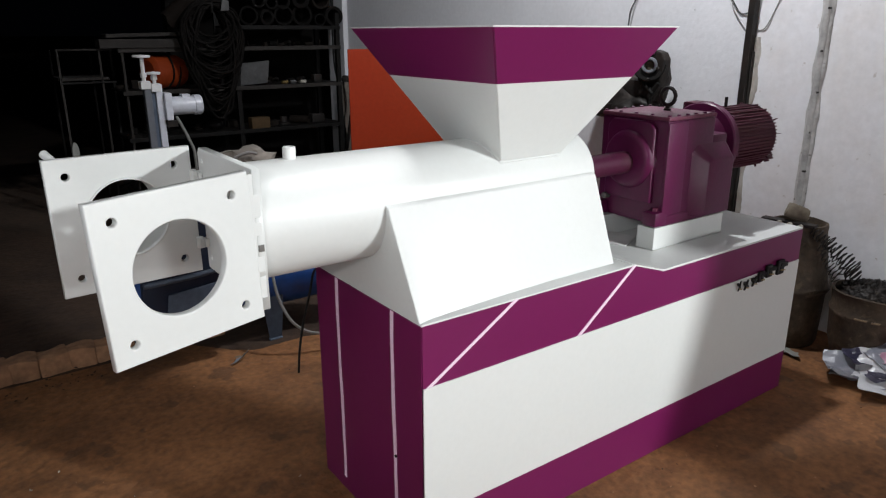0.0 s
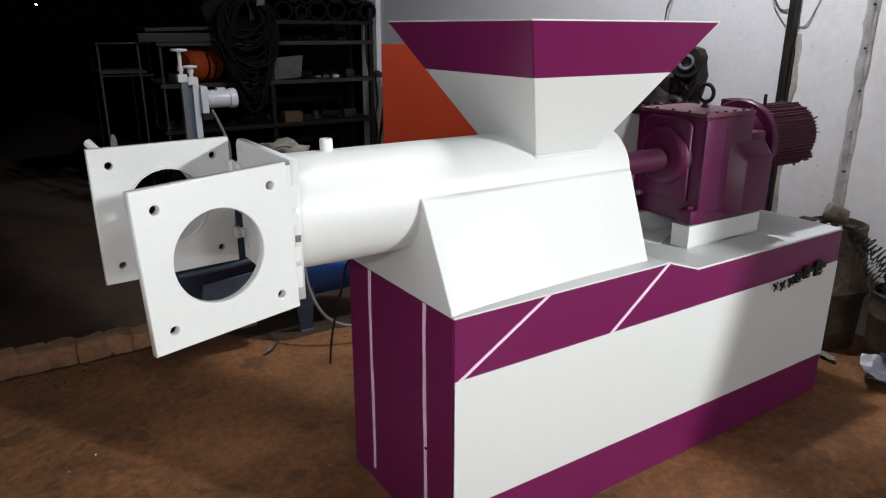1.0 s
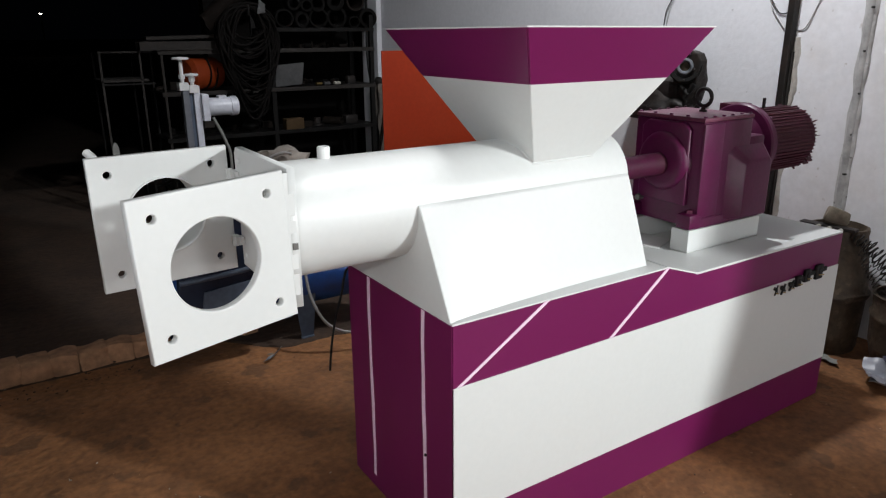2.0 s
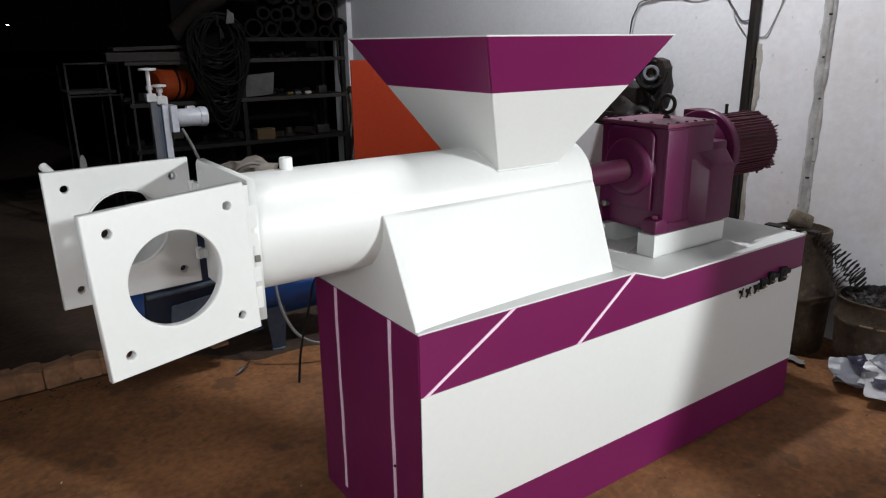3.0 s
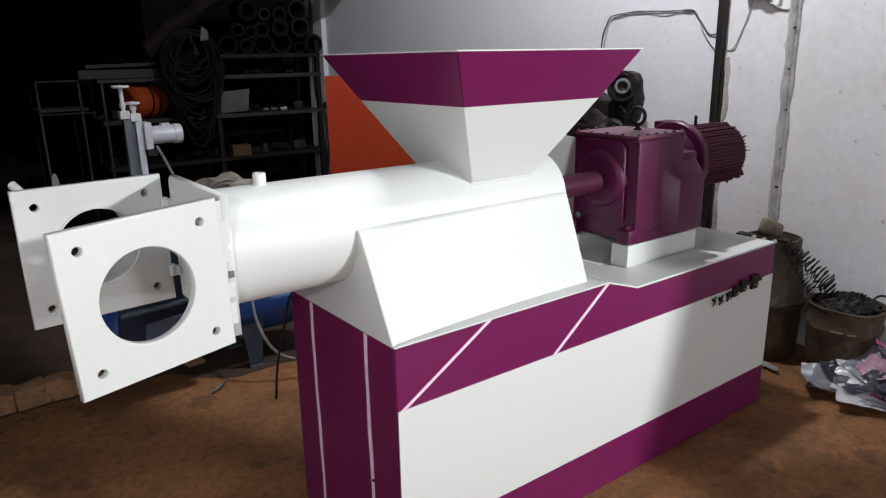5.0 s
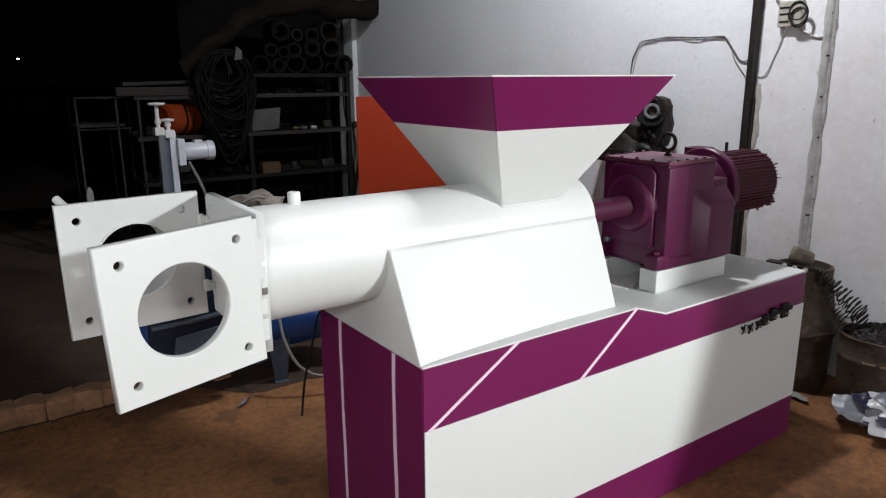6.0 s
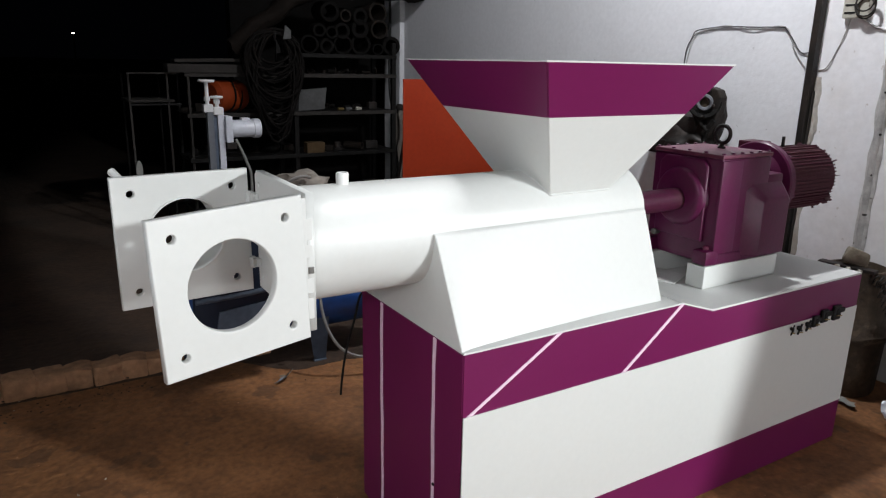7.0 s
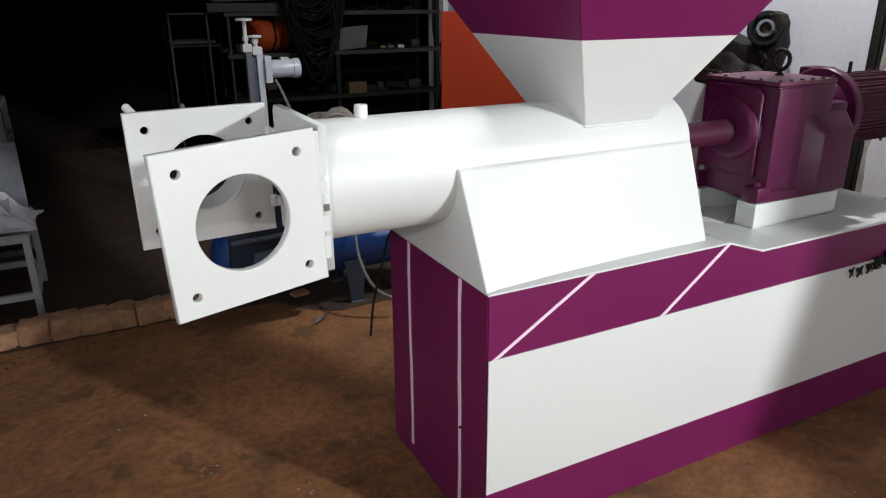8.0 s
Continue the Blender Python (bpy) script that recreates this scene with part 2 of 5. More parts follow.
def turned(profile, segments=32, axis="Z", bm=None, m=None):
    """A body of revolution about an axis: profile of (radius, height); radius 0 closes an end."""
    b = bmesh.new()
    rings = []
    for r, h in profile:
        if r < 1e-6:
            rings.append([b.verts.new((0, 0, h))])
        else:
            rings.append([b.verts.new((r * math.cos(2 * math.pi * i / segments), r * math.sin(2 * math.pi * i / segments), h))
                          for i in range(segments)])
    for p, q in zip(rings, rings[1:]):
        for i in range(segments):
            j = (i + 1) % segments
            if len(p) == 1 and len(q) == 1:
                continue
            if len(p) == 1:
                b.faces.new((p[0], q[j], q[i]))
            elif len(q) == 1:
                b.faces.new((p[i], p[j], q[0]))
            else:
                b.faces.new((p[i], p[j], q[j], q[i]))
    turn = {"Z": Matrix(), "X": Matrix.Rotation(radians(90), 4, "Y"), "Y": Matrix.Rotation(radians(-90), 4, "X")}[axis]
    bmesh.ops.transform(b, matrix=turn, verts=b.verts[:])
    bmesh.ops.recalc_face_normals(b, faces=b.faces[:])
    return merge(b, bm, m)


def rod(a, c, r, segments=12, bm=None):
    a, c = Vector(a), Vector(c)
    d = c - a
    m = Matrix.Translation(a) @ d.to_track_quat("Z", "Y").to_matrix().to_4x4()
    e = min(r * 0.25, d.length * 0.2)
    return turned([(0, 0), (r - e, 0), (r, e), (r, d.length - e), (r - e, d.length), (0, d.length)], segments, "Z", bm, m)


def tube(points, r, segments=8, bm=None, closed=False, smooth=6):
    """A round tube along a smooth line through the points."""
    p = [Vector(v) for v in points]
    line = []
    n = len(p)
    for i in range(n if closed else n - 1):
        a = p[(i - 1) % n] if closed or i else p[0]
        b_, c = p[i], p[(i + 1) % n]
        d = p[(i + 2) % n] if closed or i + 2 < n else p[-1]
        for k in range(smooth):
            t = k / smooth
            line.append(0.5 * (2 * b_ + (c - a) * t + (2 * a - 5 * b_ + 4 * c - d) * t * t + (3 * b_ - a - 3 * c + d) * t ** 3))
    if not closed:
        line.append(p[-1])
    b = bmesh.new()
    rings = []
    up = Vector((0.13, 0.31, 0.94)).normalized()
    for i, v in enumerate(line):
        nx = line[(i + 1) % len(line)] if closed else line[min(i + 1, len(line) - 1)]
        pv = line[i - 1] if closed or i else line[0]
        t = (nx - pv).normalized()
        u = t.cross(up)
        if u.length < 0.05:
            u = t.cross(Vector((1, 0, 0)))
        u.normalize()
        w = t.cross(u)
        up = u.cross(t)
        rings.append([b.verts.new(v + r * (math.cos(2 * math.pi * k / segments) * u + math.sin(2 * math.pi * k / segments) * w))
                      for k in range(segments)])
    pairs = list(zip(rings, rings[1:])) + ([(rings[-1], rings[0])] if closed else [])
    for q, s in pairs:
        for k in range(segments):
            b.faces.new((q[k], q[(k + 1) % segments], s[(k + 1) % segments], s[k]))
    if not closed:
        b.faces.new(rings[0][::-1])
        b.faces.new(rings[-1])
    bmesh.ops.recalc_face_normals(b, faces=b.faces[:])
    return merge(b, bm)


def plate(outline, holes, thick, bevel=0.002, m=None, bm=None):
    """A flat plate in its own x and y with round holes (x, y, r), thick along z from -thick/2."""
    cu = bpy.data.curves.new("temporary", "CURVE")
    cu.dimensions, cu.fill_mode = "2D", "BOTH"
    cu.extrude, cu.bevel_depth, cu.bevel_resolution = thick / 2 - bevel, bevel, 1
    loops = [outline] + [[(x + r * math.cos(2 * math.pi * i / k), y + r * math.sin(2 * math.pi * i / k)) for i in range(k)]
                         for x, y, r in holes for k in [56 if r > 0.05 else 18]]
    for loop in loops:
        s = cu.splines.new("POLY")
        s.points.add(len(loop) - 1)
        for q, (x, y) in zip(s.points, loop):
            q.co = (x, y, 0, 1)
        s.use_cyclic_u = True
    ob = bpy.data.objects.new("temporary", cu)
    scene.collection.objects.link(ob)
    me = bpy.data.meshes.new_from_object(ob)
    b = bmesh.new()
    b.from_mesh(me)
    bpy.data.objects.remove(ob)
    bpy.data.curves.remove(cu)
    bpy.data.meshes.remove(me)
    bmesh.ops.remove_doubles(b, verts=b.verts[:], dist=0.0002)
    bmesh.ops.recalc_face_normals(b, faces=b.faces[:])
    return merge(b, bm, m)


def prism(points, x0, x1, bevel=0.0, bm=None):
    """A body with the profile (y, z) along x."""
    b = bmesh.new()
    a = [b.verts.new((x0, y, z)) for y, z in points]
    c = [b.verts.new((x1, y, z)) for y, z in points]
    n = len(points)
    b.faces.new(a)
    b.faces.new(c[::-1])
    for i in range(n):
        b.faces.new((a[i], c[i], c[(i + 1) % n], a[(i + 1) % n]))
    bmesh.ops.recalc_face_normals(b, faces=b.faces[:])
    if bevel:
        bmesh.ops.bevel(b, geom=b.edges[:], offset=bevel, segments=2, affect="EDGES", profile=0.6)
    return merge(b, bm)


def crumple(b, amount, scale, seed=0.0):
    for v in b.verts:
        v.co += amount * noise.noise_vector(v.co * scale + Vector((seed, seed * 1.7, -seed)))
    return b


def lump(r, scale, seed, squash=(1, 1, 1), rough=0.35, level=3):
    b = bmesh.new()
    bmesh.ops.create_icosphere(b, subdivisions=level, radius=1)
    for v in b.verts:
        k = 1 + rough * noise.noise(v.co * scale + Vector((seed, seed, seed)))
        v.co = Vector((v.co.x * squash[0], v.co.y * squash[1], v.co.z * squash[2])) * r * k
    return b


# ---- the setting ----
def ground_z(x, y):
    """Height of the trodden floor, level under and close round the machine."""
    if not (-4 <= x <= 3 and -2.4 <= y <= 2.0):
        return 0.0
    away = min(1.0, max(0.0, max(-x, x - 1.83, -y, y - 0.6) / 0.15))
    return away * (0.013 * noise.noise(Vector((x, y, 0)) * 2.2) + 0.004 * noise.noise(Vector((x, y, 3)) * 9) - 0.006)


def ground_sheet():
    b = bmesh.new()
    xs = [-400, -60, -12, -6, *np.arange(-4.0, 3.01, 0.08), 6, 12, 60, 400]
    ys = [-400, -60, -12, -6, *np.arange(-2.4, 2.0, 0.08)]
    grid = []
    for y in ys:
        row = []
        for x in xs:
            row.append(b.verts.new((x, y, ground_z(x, y))))
        grid.append(row)
    for p, q in zip(grid, grid[1:]):
        for i in range(len(xs) - 1):
            b.faces.new((p[i], p[i + 1], q[i + 1], q[i]))
    return b


tagged(part("ground", ground_sheet(), EARTH, None, "", 80), "packed brown earth floor, dusty and oil-stained", "floor", kind="structure")


def yard_sheet():
    b = bmesh.new()
    xs = [-400, -60, -12, -6, *np.arange(-4.0, 3.01, 0.14), 6, 12, 60, 400]
    ys = [1.92, *np.arange(2.0, 6.5, 0.14), 9, 14, 60, 400]
    grid = [[b.verts.new((x, y, -0.004 + (0.012 * noise.noise(Vector((x, y, 5)) * 2.0) if -4 <= x <= 3 and 1.95 < y < 6.5 else 0) - 0.004))
             for x in xs] for y in ys]
    for p, q in zip(grid, grid[1:]):
        for i in range(len(xs) - 1):
            b.faces.new((p[i], p[i + 1], q[i + 1], q[i]))
    return b


tagged(part("floor_yard", yard_sheet(), SOIL, None, "", 80), "dark soil beyond the brick edging", "floor", kind="structure")



def soil_edge_sheet():
    """Dark ragged-edged soil from under the compressor over the edge of the earth floor."""
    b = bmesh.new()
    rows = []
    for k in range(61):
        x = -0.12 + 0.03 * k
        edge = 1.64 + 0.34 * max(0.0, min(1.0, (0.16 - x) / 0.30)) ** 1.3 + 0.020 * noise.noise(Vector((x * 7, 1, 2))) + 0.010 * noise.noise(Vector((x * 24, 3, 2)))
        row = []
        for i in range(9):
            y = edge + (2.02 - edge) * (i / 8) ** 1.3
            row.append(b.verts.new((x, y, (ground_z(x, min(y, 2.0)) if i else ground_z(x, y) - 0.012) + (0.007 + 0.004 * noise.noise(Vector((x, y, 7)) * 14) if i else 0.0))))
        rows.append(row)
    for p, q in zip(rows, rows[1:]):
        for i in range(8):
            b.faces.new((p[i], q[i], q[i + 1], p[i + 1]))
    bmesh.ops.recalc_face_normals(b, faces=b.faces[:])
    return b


tagged(part("floor_soil_edge", soil_edge_sheet(), SOIL, None, "", 80), "dark soil over the edge of the earth floor", "floor", kind="structure")

WX = 2.55
tagged(part("wall_east", box(WX, WX + 0.2, 0.80, 5.08, 0, 4.4), WALLM), "whitewashed masonry wall with marks and stains", "wall", kind="structure")
tagged(part("wall_east_patched", box(WX - 0.003, WX + 0.2, -3.6, 0.79, 0, 4.4), PATCHY), "patched whitewashed wall with chips and stains", "wall", kind="structure")
# Two walls and ceiling out of view, added to bounce lamp light back.
tagged(part("wall_south", box(-4.2, WX + 0.2, -3.8, -3.6, 0, 4.4), WALLM), "unseen whitewashed wall added to close the bay and bounce light", "wall", kind="structure")
tagged(part("wall_west", box(-2.15, -1.95, -3.8, 1.8, 0, 4.4), WALLM), "unseen whitewashed wall added to bounce light onto the machine", "wall", kind="structure")
tagged(part("ceiling", box(-4.4, WX + 0.2, -3.8, 3.0, 4.4, 4.5), SHED), "unseen grey sheet ceiling added to bounce light", "ceiling", kind="structure")
tagged(part("wall_north", box(1.0, 4.5, 5.75, 5.9, 0, 4.4), DIM_BLACK), "dark wall behind the shelving", "wall", kind="structure")

# ---- the extruder ----
MY = 0.305      # axis of the machine
AZ = 1.000      # height of the barrel's axis
BR = 0.1455
machine = thing("plastic_extruder", (0, 0, 0), "cream and purple enamelled plastic extruder standing on the earth floor", "machine")


def base_cabinet():
    # purple shell with the step between the decks
    b = bmesh.new()
    prof = [(0, 0), (1.83, 0), (1.83, 0.700), (0.955, 0.700), (0.80, 0.748), (0, 0.748)]
    a = [b.verts.new((x, 0.0, z)) for x, z in prof]
    c = [b.verts.new((x, 0.60, z)) for x, z in prof]
    b.faces.new(a)
    b.faces.new(c[::-1])
    for i in range(6):
        b.faces.new((a[i], a[(i + 1) % 6], c[(i + 1) % 6], c[i]))
    bmesh.ops.recalc_face_normals(b, faces=b.faces[:])
    bmesh.ops.bevel(b, geom=b.edges[:], offset=0.003, segments=2, affect="EDGES")
    body = part("base_cabinet", b, PURPLE, machine, "purple enamelled steel base cabinet")
    part("side_panel", box(0.003, 1.827, -0.0035, 0.004, 0.172, 0.572, 0.0012), CREAM, body, "cream enamelled side panel")
    part("front_deck", box(0.002, 0.805, 0.002, 0.598, 0.744, 0.7500, 0.0008), CREAM, body, "cream deck plate")
    part("rear_deck", box(0.950, 1.829, 0.002, 0.598, 0.696, 0.7045, 0.0012), CREAM, body, "cream deck plate")
    r = bmesh.new()
    q = [(0.804, 0.7525), (0.953, 0.7045), (0.953, 0.699), (0.804, 0.747)]
    v = [[r.verts.new((x, y, z)) for x, z in q] for y in (0.002, 0.598)]
    r.faces.new(v[0])
    r.faces.new(v[1][::-1])
    for i in range(4):
        r.faces.new((v[0][i], v[0][(i + 1) % 4], v[1][(i + 1) % 4], v[1][i]))
    bmesh.ops.recalc_face_normals(r, faces=r.faces[:])
    part("ramp_plate", r, CREAM, body, "cream sloping plate between the decks")
    # pale tape stripes
    for y in (0.140, 0.456):
        st = bmesh.new()
        rows = []
        for k in range(25):
            z = 0.05 + 0.694 * k / 24
            c = y + 0.0022 * math.sin(9 * z + 20 * y) + 0.0008 * math.sin(31 * z + y)
            w = 0.0075 + 0.0007 * math.sin(17 * z + 5 * y)
            rows.append([st.verts.new(p) for p in ((-0.0018, c - w, z), (-0.0018, c + w, z), (0.001, c + w, z), (0.001, c - w, z))])
        for p, q in zip(rows, rows[1:]):
            for i in range(4):
                st.faces.new((p[i], p[(i + 1) % 4], q[(i + 1) % 4], q[i]))
        st.faces.new(rows[0][::-1])
        st.faces.new(rows[-1])
        bmesh.ops.recalc_face_normals(st, faces=st.faces[:])
        part("stripe", st, TAPE, body, "pale pink tape stripe")
    for x0, x1 in ((0.022, 0.312), (0.572, 0.803)):
        s = bmesh.new()
        w = 0.009
        pts = [(x0 - w, 0.5725), (x0 + w, 0.5725), (x1 + w, 0.747), (x1 - w, 0.747)]
        f = [[s.verts.new((x, y, z)) for x, z in pts] for y in (-0.0018, 0.001)]
        s.faces.new(f[0])
        s.faces.new(f[1][::-1])
        for i in range(4):
            s.faces.new((f[0][i], f[0][(i + 1) % 4], f[1][(i + 1) % 4], f[1][i]))
        bmesh.ops.recalc_face_normals(s, faces=s.faces[:])
        part("stripe", s, TAPE, body, "pale pink tape stripe")
    part("screw", turned([(0, 0), (0.005, 0), (0.004, 0.004), (0, 0.005)], 10, "X", None, pose(-0.001, 0.133, 0.305, 0, 180, 0)), BLACK, body, "black screw head")
    # row of small black cocks along the top of the panel
    for i, (x, z, s) in enumerate(((1.400, 0.556, 0.5), (1.445, 0.551, 0.75), (1.497, 0.555, 0.85), (1.547, 0.561, 0.95), (1.603, 0.572, 1.1), (1.683, 0.573, 1.3))):
        k = rod((x, -0.003, z), (x, -0.016, z), 0.012 * s, 10)
        if i < 3:
            rod((x - 0.022 * s, -0.012, z + 0.010), (x + 0.018 * s, -0.012, z - 0.012), 0.005 * s, 8, k)
            rod((x - 0.016 * s, -0.013, z - 0.022), (x + 0.012 * s, -0.013, z + 0.016), 0.005 * s, 8, k)
        else:
            box(x - 0.022 * s, x + 0.014 * s, -0.014, -0.003, z - 0.024 * s, z + 0.020 * s, 0.004, k)
            box(x + 0.006, x + 0.05, -0.011, -0.003, z - 0.008, z + 0.010, 0.003, k)
        c = part("drain_cock", k, BLACK, body, "small black drain cock")
        part("stem", rod((x - 0.01 * s, -0.016, z - 0.012), (x + 0.014 * s, -0.017, z - 0.016), 0.0025, 8), BRASS, c, "brass stem")


base_cabinet()


def shroud():
    # sheet tent that carries the barrel; its foot draws in towards the gearbox end
    prof = [(0.002, 0.7495), (0.150, 1.018), (0.172, 1.030), (MY, 1.06), (2 * MY - 0.172, 1.030), (2 * MY - 0.150, 1.018), (2 * MY - 0.012, 0.7495)]
    b = bmesh.new()
    rings = []
    for k in range(25):
        x = 0.002 + 0.764 * k / 24
        draw = 0.006 + 0.042 * min(1.0, x / 0.5) ** 0.5
        rings.append([b.verts.new((x, y + (draw if i == 0 else 0), z)) for i, (y, z) in enumerate(prof)])
    for p, q in zip(rings, rings[1:]):
        for i in range(7):
            b.faces.new((p[i], q[i], q[(i + 1) % 7], p[(i + 1) % 7]))
    b.faces.new(rings[0])
    b.faces.new(rings[-1][::-1])
    bmesh.ops.recalc_face_normals(b, faces=b.faces[:])
    bmesh.ops.bevel(b, geom=[e for e in b.edges if e.calc_face_angle(0) > 0.3 and (e.verts[0].co.z > 0.76 or e.verts[1].co.z > 0.76)], offset=0.0018, segments=2, affect="EDGES")
    part("shroud", b, CREAM, machine, "cream sheet-metal shroud", 25)


def barrel():
    prof = [(0.118, -0.330), (BR - 0.002, -0.330), (BR, -0.328), (BR, 0.772), (BR - 0.004, 0.777), (0.075, 0.777), (0.075, 0.800), (0.07, 0.805), (0.0, 0.805)]
    b = turned(prof, 72, "X", None, Matrix.Translation((0, MY, AZ)))
    turned([(0.118, -0.330), (0.118, 0.1), (0, 0.1)], 48, "X", b, Matrix.Translation((0, MY, AZ)))
    body = part("barrel", b, CREAM, machine, "cream enamelled extruder barrel", 35)
    top = AZ + BR
    part("nipple", turned([(0, -0.01), (0.0165, -0.01), (0.0165, 0.026), (0.0145, 0.029), (0.010, 0.029), (0.010, 0.005), (0, 0.005)], 24, "Z", None,
                          Matrix.Translation((-0.187, MY, top))), CREAM, body, "short cream pipe nipple", 35)
    part("shaft", rod((0.79, MY, AZ), (1.12, MY, AZ), 0.040, 28), SHAFT, machine, "dull purple drive shaft", 35)


def frustum_wall(levels, cx, cy, thick):
    """Square funnel of sheet, levels of (half width, z), open above and below."""
    b = bmesh.new()
    rings = []
    order = levels + [(h - thick, z) for h, z in reversed(levels)]
    for h, z in order:
        rings.append([b.verts.new((cx + sx * h, cy + sy * h, z)) for sx, sy in ((-1, -1), (1, -1), (1, 1), (-1, 1))])
    for p, q in zip(rings, rings[1:] + rings[:1]):
        for i in range(4):
            b.faces.new((p[i], p[(i + 1) % 4], q[(i + 1) % 4], q[i]))
    bmesh.ops.recalc_face_normals(b, faces=b.faces[:])
    return b


def hopper():
    cx, cy = 0.524, MY
    half = lambda z: 0.258 + (z - 1.322) * 0.605
    lo = frustum_wall([(half(1.04), 1.04), (half(1.322), 1.322)], cx, cy, 0.004)
    bmesh.ops.bevel(lo, geom=[e for e in lo.edges if abs(e.verts[0].co.z - e.verts[1].co.z) > 0.1], offset=0.0018, segments=2, affect="EDGES")
    body = part("hopper", lo, CREAM, machine, "cream sheet-metal feed hopper")
    up = frustum_wall([(half(1.321) + 0.001, 1.321), (half(1.457), 1.457)], cx, cy, 0.005)
    bmesh.ops.bevel(up, geom=[e for e in up.edges if abs(e.verts[0].co.z - e.verts[1].co.z) > 0.1], offset=0.003, segments=2, affect="EDGES")
    part("hopper_band", up, PURPLE, body, "purple painted upper band of the hopper")
    rim = frustum_wall([(half(1.457) + 0.001, 1.4572), (half(1.457) + 0.0025, 1.461)], cx, cy, 0.008)
    part("rim", rim, CREAM, body, "cream rolled edge")
    # weld bead round the foot of the hopper
    pts = []
    for k in range(64):
        a = 2 * math.pi * k / 64
        dx, dy = math.cos(a), math.sin(a)
        s = 1 / max(abs(dx), abs(dy))
        z = AZ + 0.1
        for _ in range(12):
            h = half(z)
            y = dy * s * h
            z = AZ + math.sqrt(max(BR * BR - y * y, 0.0004))
        pts.append((cx + dx * s * half(z), cy + dy * s * half(z), z))
    part("weld_bead", tube(pts, 0.0035, 8, None, True, 1), CREAM, body, "painted weld bead", 60)


shroud()
barrel()
hopper()

NEAR_Y, FAR_Y = 0.145, 0.530      # the two ends of the flange on the barrel's mouth
SQ = [(-0.1705, -0.1700), (0.1705, -0.1700), (0.1705, 0.1700), (-0.1705, 0.1700)]
BOLTS = [(sx * 0.1283, sy * 0.1283, 0.0125) for sx in (-1, 1) for sy in (-1, 1)]


def head_plates():
    # fixed flange on the barrel's mouth
    mid, w = (NEAR_Y + FAR_Y) / 2, (FAR_Y - NEAR_Y) / 2
    m = Matrix.Translation((-0.337, mid, 0.994)) @ pose(0, 0, 0, 90, 0, 90)
    fl = part("end_flange", plate([(-w, -0.164), (w, -0.164), (w, 0.150), (w - 0.014, 0.164), (-w, 0.164)],
                                  [(MY - mid, 0.009, 0.118)] + [(sx * (w - 0.03), sy * 0.13, 0.009) for sx in (-1, 1) for sy in (-1, 1)], 0.020, 0.002, m),
              CREAM, machine, "cream steel end flange")
    for z in (1.085, 0.905):
        part("lug", box(-0.358, -0.3475, FAR_Y - 0.030, FAR_Y - 0.015, z - 0.012, z + 0.012, 0.003), CREAM, fl, "cream hinge lug")
    # the two hinged plates, swung open
    for near, tilt, roll, turn, place in ((True, -0.49, -2.29, 12.23, (-0.5217, 0.1148, 0.9781)), (False, -0.31, -0.30, 3.60, (-0.5337, 0.5499, 0.9879))):
        m = Matrix.Translation(place) @ pose(0, 0, 0, 0, 0, turn) @ pose(0, 0, 0, 0, roll, 0) @ pose(0, 0, 0, tilt, 0, 0) @ pose(0, 0, 0, 90, 0, 0)
        p = part("hinged_plate", plate(SQ, [(-0.006, 0.002, 0.105) if near else (0.002, 0.008, 0.100)] + BOLTS, 0.022, 0.003, m), CREAM, machine,
                 "thick cream steel plate with a round hole, swung open")
        for bx, bz, r in BOLTS:
            part("bush", turned([(0.0125, -0.0102), (0.0125, 0.0102), (0.0108, 0.0102), (0.0108, -0.0102), (0.0125, -0.0102)], 18, "Z", None, m @ Matrix.Translation((bx, bz, 0))), HOLE_STEEL, p, "bare steel bush in the bolt hole")
        if near:
            # square interlocking hinge tabs between plate and flange
            part("hinge_strip", box(-0.3740, -0.3465, NEAR_Y - 0.0035, NEAR_Y + 0.014, 0.842, 1.150, 0.001), CREAM, p, "cream hinge strip")
            for z, h in ((1.076, 0.052), (1.024, 0.030), (0.940, 0.036), (0.884, 0.052)):
                part("hinge_tab", box(-0.3525, -0.3325, NEAR_Y - 0.0025, NEAR_Y + 0.004, z - h / 2, z + h / 2, 0.0012), CREAM, p, "cream hinge tab")
            part("hinge_nut", box(-0.3445, -0.3315, NEAR_Y - 0.0055, NEAR_Y + 0.004, 0.970, 0.986, 0.001), HOLE_STEEL, p, "bare steel hinge nut")
        else:
            for z in (1.085, 0.90):
                part("hinge_knuckle", rod((-0.362, place[1] - 0.012, z - 0.016), (-0.362, place[1] - 0.012, z + 0.016), 0.009, 14), CREAM, p, "cream hinge knuckle", 35)
                part("hinge_leaf", box(-0.366, -0.344, FAR_Y - 0.010, place[1] - 0.010, z - 0.012, z + 0.012, 0.001), CREAM, p, "cream hinge leaf")
            part("collar", turned([(0.0985, -0.0145), (0.1015, -0.0145), (0.103, -0.013), (0.103, 0.12), (0.0985, 0.12), (0.0985, -0.0145)], 56, "Y", None,
                                  Matrix.Translation((place[0] + 0.002, place[1], place[2] + 0.008)) @ pose(0, 0, 0, 0, 0, turn)), CREAM, p, "cream pipe collar", 35)
            for z, out in ((place[2] + 0.152, 0.028), (place[2] - 0.058, 0.030)):
                part("peg", rod((place[0] - 0.138, place[1] + 0.006, z), (place[0] - 0.160, place[1] + 0.050, z + out), 0.0105, 16), CREAM, p, "cream handle peg", 35)


head_plates()

# ---- gearbox and motor ----
gear = thing("gearbox", (1.10, MY, 0.7045), "purple cast-iron gearbox bolted on cream rails", "gearbox")
